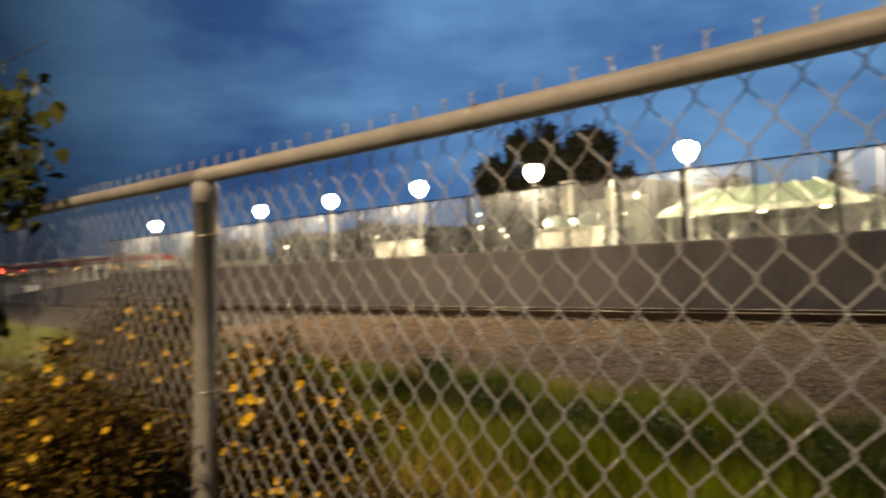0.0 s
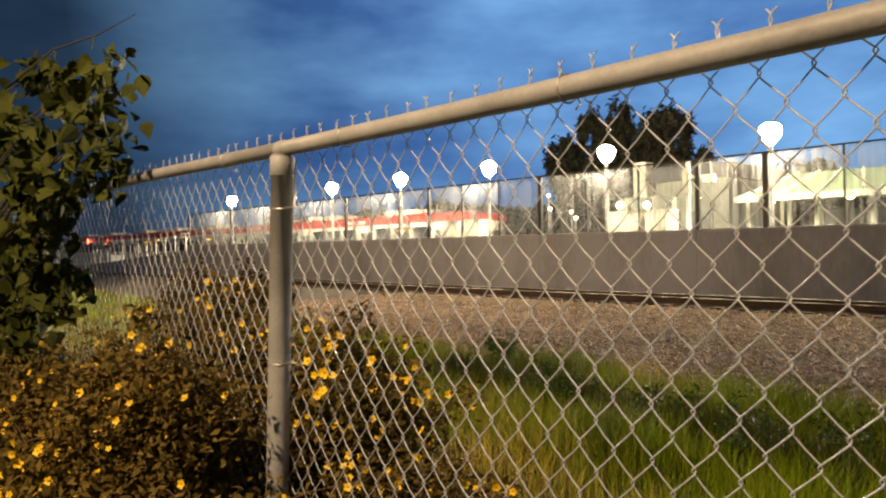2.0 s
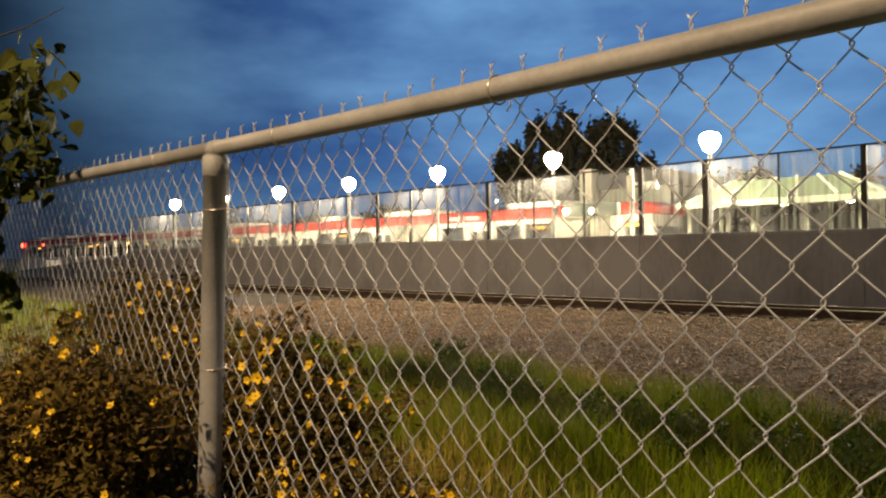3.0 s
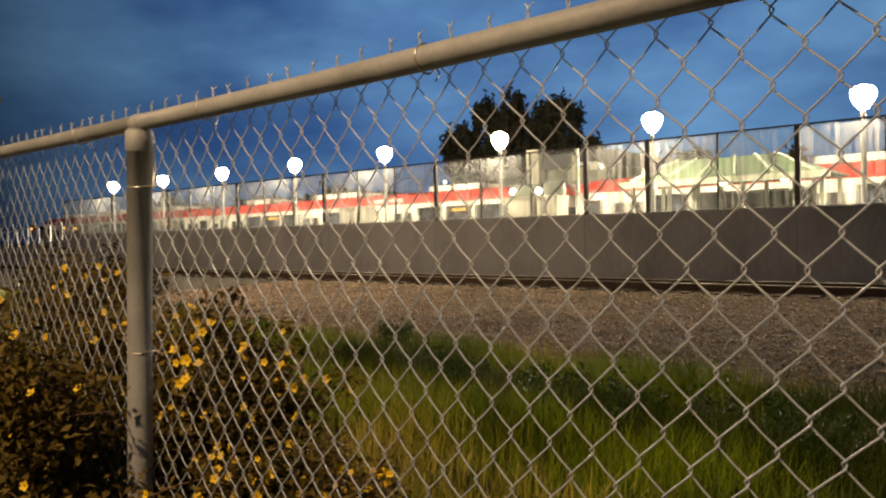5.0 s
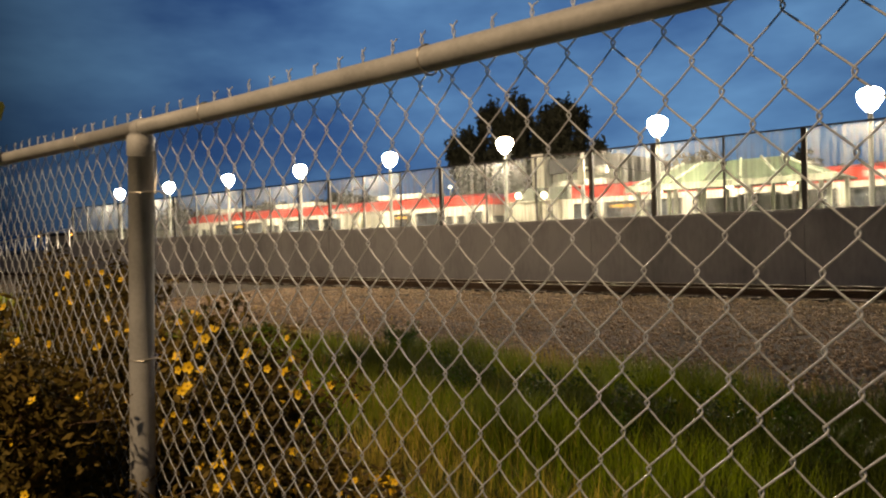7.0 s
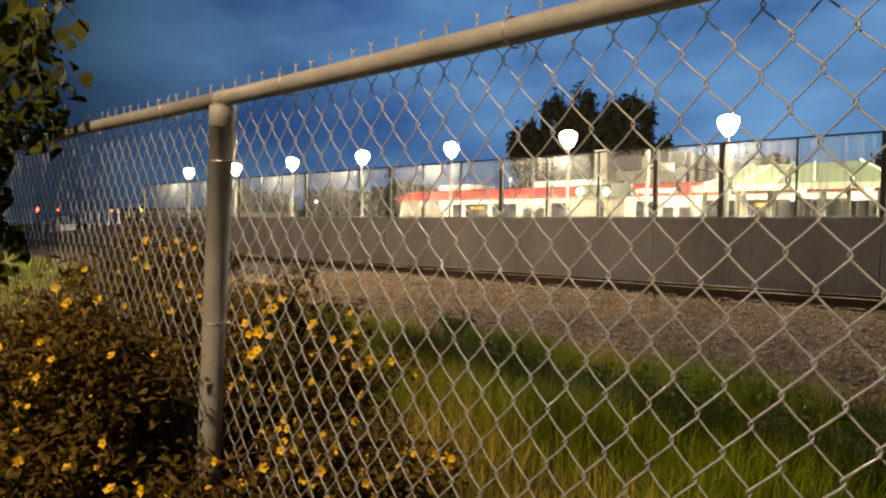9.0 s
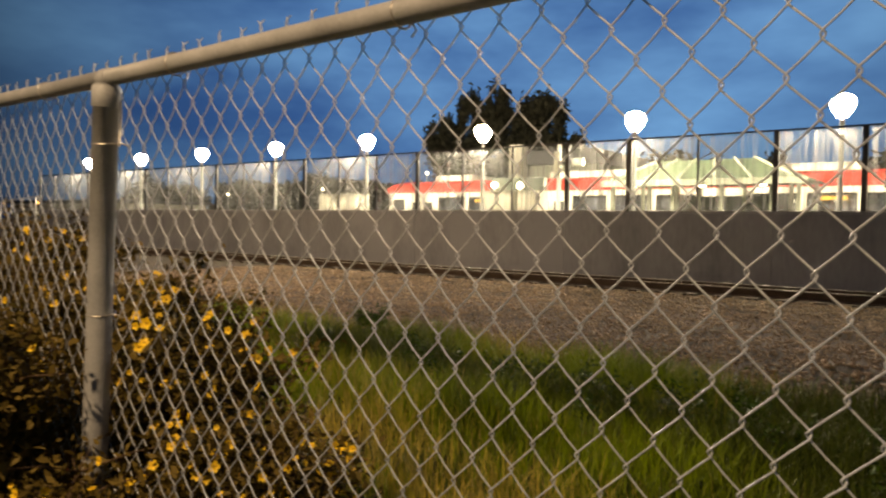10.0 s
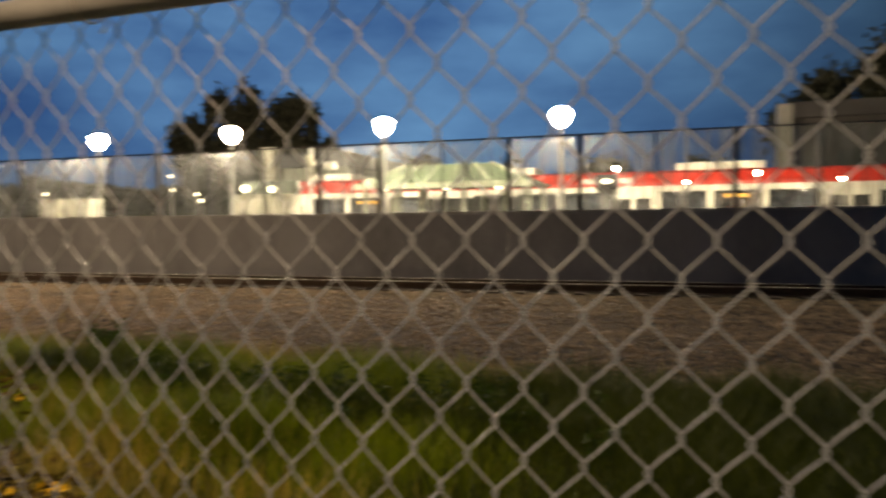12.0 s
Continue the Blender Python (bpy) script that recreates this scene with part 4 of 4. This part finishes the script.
def build_poplar():
    """A young poplar whose branches hang over the fence."""
    r = np.random.default_rng(11)
    tree = thing("young_poplar", "young broad-leaved tree with drooping green leaves beside the fence", "tree", pose(-2.75, -0.35, 0))
    base = Vector((-2.75, -0.35, 0))
    trunk = [(0, 0, -0.1), (0.02, 0.01, 0.8), (-0.03, 0.02, 1.7), (0.02, 0, 2.6), (0.05, 0.03, 3.6)]
    part("trunk", tube(bmesh.new(), trunk, [0.06, 0.05, 0.042, 0.03, 0.014], 10), BARK, tree, smooth=True)
    ends = [(-0.72, 2.14, 16), (-0.80, 1.98, 9), (-1.16, 2.30, 14), (-1.12, 2.10, 10), (-1.60, 2.26, 16), (-1.50, 2.05, 18), (-1.12, 1.92, 22), (-2.17, 2.45, 22), (-1.86, 1.87, 34),
            (-1.44, 1.77, 26), (-1.20, 1.84, 22), (-2.25, 2.18, 26), (-2.06, 1.62, 40), (-1.95, 1.42, 30), (-2.30, 1.30, 40), (-1.70, 1.62, 26), (-2.3, 1.9, 34), (-2.1, 1.1, 26), (-1.75, 1.35, 14), (-2.5, 1.6, 40), (-2.5, 2.1, 30), (-2.4, 0.85, 40), (-2.15, 1.25, 40), (-2.55, 1.2, 50), (-2.35, 1.45, 50), (-2.2, 0.95, 36)]
    leaf_v, leaf_f = [], []
    for ex, ez, count in ends:
        end = Vector((ex - (0.22 if ex > -1.3 else 0.1), -0.15 + r.normal() * 0.10, ez)) - base
        start = Vector((0, 0, max(0.5, min(3.2, ez - 0.25 - 0.25 * (ex + 2.7)))))
        mid = start.lerp(end, 0.55) + Vector((0, 0, 0.10))
        part("branch", tube(bmesh.new(), [start, start.lerp(mid, 0.5) + Vector((0, 0, 0.03)), mid, end], [0.012, 0.009, 0.006, 0.0025], 6), BARK, tree)
        for i in range(int(count * 3.0)):
            u = r.uniform(0.7, 1.04)
            p = mid.lerp(end, u) + Vector((r.normal() * 0.07, r.normal() * 0.06, r.normal() * 0.055 - 0.02))
            a = Vector((r.normal() * 0.7, r.normal() * 0.5 - 0.15, -0.55 + r.normal() * 0.5)).normalized()
            b = a.cross(Vector(r.normal(size=3))).normalized()
            c = a.cross(b)
            s = r.uniform(0.026, 0.052)
            k = len(leaf_v)
            shape = [(-1.0, 0, 0), (-0.72, 0.62, 0.10), (-0.15, 0.70, 0.13), (0.45, 0.34, 0.05), (1.05, 0, -0.12), (0.45, -0.34, 0.05), (-0.15, -0.70, 0.13), (-0.72, -0.62, 0.10)]
            leaf_v += [tuple(p + a * s * q[0] + b * s * q[1] + c * s * q[2]) for q in shape]
            leaf_f += [(k, k + 1, k + 2, k + 3, k + 4), (k, k + 4, k + 5, k + 6, k + 7)]
    twig = [Vector(p) - base for p in ((-2.9, -0.2, 2.35), (-1.69, -0.15, 2.42), (-1.1, -0.15, 2.35), (-0.72, -0.15, 2.33))]
    part("branch", tube(bmesh.new(), twig, [0.008, 0.005, 0.003, 0.0015], 6), BARK, tree)
    raw("foliage", leaf_v, leaf_f, LEAF, tree)


build_poplar()


def far_tree(name, x, y, blobs, seed, label, size=0.34, count=2600):
    """A tree in the distance: trunk, limbs and a crown of leaf tufts with gaps."""
    r = np.random.default_rng(seed)
    tree = thing(name, label, "tree", pose(x, y, -0.4))
    low = min(b[2] for b in blobs)
    part("trunk", tube(bmesh.new(), [(0, 0, 0), (0.1, 0, low * 0.6), (0, 0, low + 1)], [0.35, 0.28, 0.16], 10), BARK, tree, smooth=True)
    pts = []
    for bx, by, bz, rx, rz in blobs:
        part("limb", tube(bmesh.new(), [(0, 0, low * 0.6), (bx * 0.5, by * 0.5, (low * 0.6 + bz) / 2), (bx, by, bz + rz * 0.5)], [0.16, 0.10, 0.03], 6), BARK, tree)
        tufts = r.normal(size=(42, 3))
        tufts = tufts / np.linalg.norm(tufts, axis=1, keepdims=True) * r.uniform(0.35, 1.0, (42, 1)) ** 0.5 * np.array([rx, rx, rz])
        for t in tufts:
            near = r.normal(size=(count // 42, 3)) * np.array([rx, rx, rz]) * 0.16
            pts += (near + t + np.array([bx, by, bz])).tolist()
    crown = soup("crown", leaf_cloud(pts, size, r), DARK_LEAF, 4)
    crown.parent = tree


far_tree("far_tree", -37.2, 60, [(-7.2, 0, 10.6, 1.7, 3.0), (-4.4, 1, 12.2, 1.5, 3.2), (-0.6, 0, 13.0, 1.5, 3.2), (3.4, 0.5, 11.8, 1.6, 3.0), (5.6, 0, 11.0, 1.7, 3.4), (8.4, 0, 8.2, 1.3, 1.9), (-5.2, 0, 8.4, 2.8, 3.2), (-0.5, 0, 8.4, 3.2, 3.6), (4.2, 0, 8.0, 3.2, 3.2), (0, 0, 5.5, 6.0, 2.6)], 21, "dark full tree against the dusk sky behind the station")
far_tree("far_tree", 14.5, 46, [(-4.4, 0, 7.2, 2.3, 2.8), (-2.0, 0, 8.8, 2.8, 3.4), (1.2, 0, 10.2, 3.4, 4.2), (5, 0, 10.5, 4, 5)], 22, "dark rounded tree beside a house beyond the track")
for k, (x, y, s) in enumerate(((-118, 70, 1.1), (-100, 75, 0.9), (-86, 66, 0.8), (-76, 72, 1.0), (-140, 90, 1.2), (-62, 78, 0.8), (28, 80, 1.0), (-53, 74, 1.0), (-24, 72, 1.05), (-14, 74, 0.95), (-4, 72, 1.0), (6, 70, 0.9))):
    far_tree("far_tree", x, y, [(-3 * s, 0, 4 * s, 3 * s, 3 * s), (0, 0, 5.5 * s, 3.2 * s, 3.4 * s), (3.2 * s, 0, 4.2 * s, 3 * s, 2.8 * s)], 60 + k, "dark distant tree along the road", 0.42, 1800)


def build_far_woods():
    """The dark woods behind the station, as one mass of leaf tufts with an uneven top."""
    r = np.random.default_rng(91)
    n = 30000
    x = r.uniform(-120, 40, n)
    y = r.uniform(84, 96, n)
    top = np.array([6.6 + 1.8 * noise.noise(Vector((a * 0.10, 1.0, 0))) + 1.2 * noise.noise(Vector((a * 0.35, 4.0, 0))) for a in x]) * (1.0 + 0.004 * np.clip(-x - 20, 0, 80))
    z = top * np.sqrt(r.uniform(0, 1, n)) - 0.4
    woods = soup("far_woods", leaf_cloud(np.stack([x, y, z], -1), 0.85, r), DARK_LEAF, 4)
    tagged(woods, "dark woods far behind the station", "woods", kind="stuff")


build_far_woods()


# ---- ballast stones ----
def build_stones():
    r = np.random.default_rng(5)
    n = 60000
    x, y = r.uniform(-16, 6, n), 5.0 + 9.0 * r.uniform(0, 1, n) ** 1.25
    s = r.uniform(0.008, 0.026, n) * (1 + 0.7 * (r.uniform(0, 1, n) > 0.94))
    z = ground_height(x, y) + s * 0.25
    for i in range(n):
        p = Vector((x[i], y[i], 0))
        if y[i] < 13.2:
            z[i] += 0.045 * noise.noise(p * 0.7) + 0.02 * noise.noise(p * 2.3)
    axes = r.normal(size=(n, 2, 3))
    a = axes[:, 0] / np.linalg.norm(axes[:, 0], axis=1, keepdims=True)
    b = np.cross(a, axes[:, 1])
    b /= np.linalg.norm(b, axis=1, keepdims=True)
    c = np.cross(a, b)
    centre = np.stack([x, y, z], -1)
    k = s[:, None]
    six = [centre + a * k * 1.25, centre - a * k * 1.1, centre + b * k, centre - b * k * 0.9, centre + c * k * 0.75, centre - c * k * 0.7]
    v = np.stack(six, 1).reshape(-1, 3)
    tri = np.array([(0, 2, 4), (2, 1, 4), (1, 3, 4), (3, 0, 4), (2, 0, 5), (1, 2, 5), (3, 1, 5), (0, 3, 5)])
    loops = (np.arange(n)[:, None, None] * 6 + tri[None]).astype(np.int32).ravel()
    me = bpy.data.meshes.new("ballast_stones")
    me.vertices.add(n * 6)
    me.vertices.foreach_set("co", v.astype(np.float32).ravel())
    me.loops.add(len(loops))
    me.loops.foreach_set("vertex_index", loops)
    me.polygons.add(n * 8)
    me.polygons.foreach_set("loop_start", np.arange(0, len(loops), 3, dtype=np.int32))
    me.update()
    me.materials.append(STONE)
    tagged(new("ballast_stones", me), "loose brown ballast stones beside the track", "stones", kind="stuff")


build_stones()


# ---- on the platform ----
def build_shelter():
    base = 0.35
    shelter = thing("platform_shelter", "glazed platform shelter with a pale green hipped roof and white ribs", "shelter", pose(-0.4, 0, base))
    x0, x1, y0, y1, eave, ridge = -6.3, -1.1, 17.6, 20.4, 2.38, 2.98
    inner = (-5.1, -2.55, 18.8, 19.2)
    bm = bmesh.new()
    low = [bm.verts.new(p) for p in ((x0, y0, eave), (x1, y0, eave), (x1, y1, eave), (x0, y1, eave))]
    top = [bm.verts.new(p) for p in ((inner[0], inner[2], ridge), (inner[1], inner[2], ridge), (inner[1], inner[3], ridge), (inner[0], inner[3], ridge))]
    for i in range(4):
        bm.faces.new((low[i], low[(i + 1) % 4], top[(i + 1) % 4], top[i]))
    bm.faces.new(top)
    roof = part("roof", bm, SHELTER_ROOF, shelter, "pale green roof panels")
    solid = roof.modifiers.new("thick", "SOLIDIFY")
    solid.thickness = 0.04
    part("fascia", boxed(x0 - 0.02, x1 + 0.02, y0 - 0.03, y0 + 0.03, eave - 0.16, eave + 0.005, bevel=0.01), SHELTER_FRAME, shelter)
    for i in range(6):
        u = i / 5
        a = Vector((x0 + (x1 - x0) * (0.06 + 0.88 * u), y0, eave + 0.03))
        b = Vector((inner[0] + (inner[1] - inner[0]) * u, inner[2], ridge + 0.03))
        part("rib", tube(bmesh.new(), [a, (a + b) / 2, b], 0.038, 6), SHELTER_FRAME, shelter, "white roof rib")
    for x in (x0 + 0.25, -5.0, -4.35, -3.1, -1.9, x1 - 0.2):
        for y in (y0 + 0.25, y1 - 0.3):
            part("post", boxed(x - 0.05, x + 0.05, y - 0.05, y + 0.05, 0, eave, bevel=0.008), SHELTER_FRAME, shelter)
    for a, b in ((-4.95, -4.4), (-4.3, -3.15), (-3.05, -1.95)):
        part("panel", boxed(a, b, y1 - 0.32, y1 - 0.28, 0.25, 2.05), DARK_PANEL, shelter, "dark back panel")
    for x in (-5.6, -3.7, -2.2):
        part("light", ball(bmesh.new(), (x, y0 + 0.6, eave - 0.13), 0.10, 12, (1, 1, 0.6)), SMALL_LIT, shelter, "small lit ceiling lamp", smooth=True)


build_shelter()


def cabinet(x0, x1, y, top, lights):
    c = thing("equipment_cabinet", "beige steel equipment cabinet on the platform", "cabinet", pose((x0 + x1) / 2, y, 0.35), "platform cabinets")
    w, h = (x1 - x0) / 2, top - 0.35
    part("body", boxed(-w, w, -0.35, 0.35, 0.08, h - 0.03, bevel=0.012), CABINET, c)
    part("plinth", boxed(-w + 0.03, w - 0.03, -0.32, 0.32, 0, 0.08), STEEL_DARK, c)
    part("lid", boxed(-w - 0.02, w + 0.02, -0.38, 0.38, h - 0.03, h, bevel=0.008), CABINET, c)
    if lights:
        part("header", boxed(-w + 0.01, w - 0.01, 0.02, 0.30, h + 0.004, h + 0.40, bevel=0.02), DARK_PANEL, c, "dark header panel")
    d = part("door", boxed(-w + 0.05, w - 0.05, -0.372, -0.352, 0.15, h - 0.1, bevel=0.005), CABINET, c)
    part("handle", boxed(w - 0.16, w - 0.13, -0.40, -0.372, h * 0.5, h * 0.5 + 0.14, bevel=0.004), STEEL_DARK, d)


for a, b, tall in ((-10.40, -9.33, True), (-9.20, -8.54, True), (-17.74, -16.90, False), (-16.70, -15.88, False)):
    cabinet(a, b, 17.6, 2.50, tall)


def globe_light(x, y, z, r=0.13, low=0.35, label="small lit globe light on a thin pole", lit=SMALL_LIT):
    g = thing("globe_light", label, "lamp", pose(x, y, low), "small globe lights")
    part("pole", tube(bmesh.new(), [(0, 0, 0), (0, 0, z - low - r)], 0.03, 8), STEEL_PALE, g, smooth=True)
    part("globe", ball(bmesh.new(), (0, 0, z - low), r, 12), lit, g, "lit white globe", smooth=True)


for x, y, z, r in ((-10.18, 17.48, 2.69, 0.11), (-9.27, 17.48, 2.66, 0.11)):
    globe_light(x, y, z, r)
# bright points taken partly for reflections, added as strong lamps that light the tram
for x, y, z, r in ((0.35, 21.0, 3.22, 0.060), (2.35, 21.0, 2.76, 0.048), (4.27, 21.0, 2.98, 0.060), (6.40, 21.0, 2.76, 0.048), (-6.61, 21.0, 3.0, 0.050)):
    globe_light(x, y, z, r, 0.35, "small bright point along the platform edge, built as a lit globe", PLATFORM_LIT)
for x, y, z, r in ((-21.2, 28, 4.10, 0.08), (-21.1, 28, 3.42, 0.09), (-20.5, 29, 3.25, 0.09), (-19.5, 28, 2.88, 0.09), (-29, 28, 3.4, 0.09), (-13.0, 28, 3.5, 0.09), (-38, 28, 3.2, 0.09)):
    globe_light(x, y, z, r, -0.35, "small lit globe light beyond the tram track")


def build_kiosk():
    k = thing("information_sign", "grey information post with a dark lit sign box on the platform", "sign", pose(0.36, 17.5, 0.35))
    part("body", boxed(-0.18, 0.22, -0.12, 0.12, 0, 2.05, bevel=0.01), TRAIN_GREY, k)
    s = part("sign_box", boxed(-0.27, 0.29, -0.16, 0.16, 2.06, 2.44, bevel=0.02), STEEL_DARK, k, "dark sign box")
    part("sign_face", ball(bmesh.new(), (0.0, -0.165, 2.27), 0.13, 16, (1.1, 0.08, 0.5)), SIGN_LIT, s, "lit white oval", smooth=True)


build_kiosk()


def build_camera_pole():
    p = thing("camera_pole", "pale steel pole with a short arm and a camera", "pole", pose(-7.72, 17.0, 0.35))
    part("pole", tube(bmesh.new(), [(0, 0, 0), (0, 0, 3.42)], 0.06, 12), STEEL_PALE, p, smooth=True)
    part("arm", boxed(-0.05, 0.76, -0.04, 0.04, 2.92, 3.00, bevel=0.01), STEEL_PALE, p)
    part("camera", boxed(0.42, 0.76, -0.08, 0.08, 2.78, 2.92, bevel=0.02), TRAIN_WHITE, p)
    part("box", boxed(-0.10, 0.10, -0.12, -0.05, 2.5, 3.2, bevel=0.01), CABINET, p)


build_camera_pole()


def build_station():
    """The pale building on the far platform."""
    s = thing("station_building", "pale station building with a dark fascia beyond the tram track", "building", pose(0, 0, -0.4))
    part("wall", boxed(-16.2, -12.6, 30, 36, 0, 4.85), STATION, s)
    part("fascia", boxed(-16.25, -12.5, 29.7, 36, 4.85, 5.55, bevel=0.03), STEEL_DARK, s)
    part("column", boxed(-17.2, -16.5, 29.6, 30.3, 0, 5.9, bevel=0.02), CABINET, s)
    part("window", boxed(-15.6, -14.9, 29.97, 30.02, 1.2, 3.4), DARK_PANEL, s)
    part("window", boxed(-14.4, -13.4, 29.97, 30.02, 1.2, 3.4), DARK_PANEL, s)


build_station()


def build_house():
    h = thing("house", "two-storey house with a pale eave and a chimney", "house", pose(0, 0, -0.4))
    part("wall", boxed(8.5, 26, 40, 48, 0, 7.45), HOUSE, h)
    part("roof", boxed(8.1, 26.4, 39.5, 48.4, 7.45, 8.25, bevel=0.04), HOUSE, h, "pale flat roof edge")
    part("roof_deck", boxed(8.4, 26.1, 39.8, 48.1, 8.255, 8.30), SHINGLE, h)
    part("chimney", boxed(7.37, 8.05, 40, 40.7, 0, 8.28, bevel=0.02), CABINET, h)
    for x in (10.2, 13.4, 16.6):
        for z in (1.2, 4.4):
            w = part("window", boxed(x, x + 1.3, 39.96, 40.02, z, z + 1.4), DARK_PANEL, h)
            part("window_frame", boxed(x - 0.06, x + 1.36, 39.94, 39.98, z - 0.08, z), SHELTER_FRAME, w)


build_house()


# ---- along the road beyond the end of the wall ----
def build_distance():
    ramp = thing("ramp_wall", "low sloping concrete ramp wall at the end of the platform", "wall", kind="structure")
    bm = bmesh.new()
    a = PANEL_0 - 22 * PANEL
    side = [(a - 0.02, -0.1), (a - 0.02, 1.62), (a - 10, 1.05), (a - 20, 0.55), (a - 20, -0.1)]
    f = [bm.verts.new((x, WALL_Y + 0.02, z)) for x, z in side]
    g = [bm.verts.new((x, WALL_Y + 0.26, z)) for x, z in side]
    bm.faces.new(f)
    bm.faces.new(g[::-1])
    for i in range(5):
        bm.faces.new((f[i], f[(i + 1) % 5], g[(i + 1) % 5], g[i]))
    bmesh.ops.recalc_face_normals(bm, faces=bm.faces)
    part("wall", bm, CONCRETE, ramp)
    for i in range(12):
        x = a - 0.6 - i * 1.5
        z = 1.60 - 0.055 * (a - x)
        part("rail_post", boxed(x - 0.025, x + 0.025, WALL_Y + 0.11, WALL_Y + 0.16, z - 0.02, z + 1.0), STEEL_PALE, ramp)
    part("hand_rail", tube(bmesh.new(), [(a - 0.3, WALL_Y + 0.135, 2.58), (a - 17.4, WALL_Y + 0.135, 1.64)], 0.03, 8), STEEL_PALE, ramp)
    block = thing("concrete_block", "white painted concrete block beside the track", "barrier", pose(-55.0, 17.4, 0))
    part("body", boxed(-1.3, 1.4, -0.5, 0.5, -0.1, 1.25, bevel=0.05), CAR_WHITE, block)
    part("cap", boxed(-1.35, 1.45, -0.55, 0.55, 1.25, 1.36, bevel=0.03), CAR_WHITE, block)
    for x, y, z, mat, r, what in ((-82.4, 24, 2.85, RED_LIT, 0.26, "red"), (-76, 24, 2.78, RED_LIT, 0.12, "red"), (-62.4, 24, 2.62, AMBER_LIT, 0.09, "amber"), (-56.2, 24, 2.6, AMBER_LIT, 0.10, "amber")):
        s = thing("signal_light", "%s signal light on a dark post beside the road" % what, "signal light", pose(x, y, -0.5), "signal lights")
        part("post", tube(bmesh.new(), [(0, 0, 0), (0, 0, z + 0.35)], 0.07, 8), STEEL_DARK, s)
        part("housing", boxed(-0.2, 0.2, -0.1, 0.12, z + 0.05, z + 0.95, bevel=0.03), STEEL_DARK, s)
        part("lens", ball(bmesh.new(), (0.05, -0.14, z + 0.5), r, 14, (1, 0.4, 1)), mat, s, "lit %s lens" % what, smooth=True)
    low = thing("low_building", "low pale building with lit windows beside the road", "building", pose(-64, 30, -0.4))
    part("wall", boxed(-12, 9, 0, 8, 0, 3.2), CABINET, low)
    part("roof", boxed(-12.4, 9.4, -0.4, 8.4, 3.2, 3.5, bevel=0.04), SHINGLE, low)
    for i in range(8):
        part("window", boxed(-11 + i * 2.5, -9.6 + i * 2.5, -0.03, 0.03, 1.2, 2.5), AMBER_LIT if i in (2, 6) else DARK_PANEL, low)


build_distance()


# ---- what moves ----
def motions():
    front = [(0.0, -49.6), (1.0, -36.2), (1.5, -29.4), (2.0, -22.8), (2.5, -16.4), (3.5, -4.4), (4.5, 7.0), (5.5, 17.9), (6.5, 28.2), (7.5, 37.6), (8.5, 44.6),
             (9.5, 49.8), (10.0, 52.3), (10.5, 54.4), (11.0, 56.1), (11.5, 57.3), (12.0, 58.2)]
    walk(TRAIN, [(t, pose(x, TRAIN_Y + 1.325, RAIL_BED)) for t, x in front])


motions()
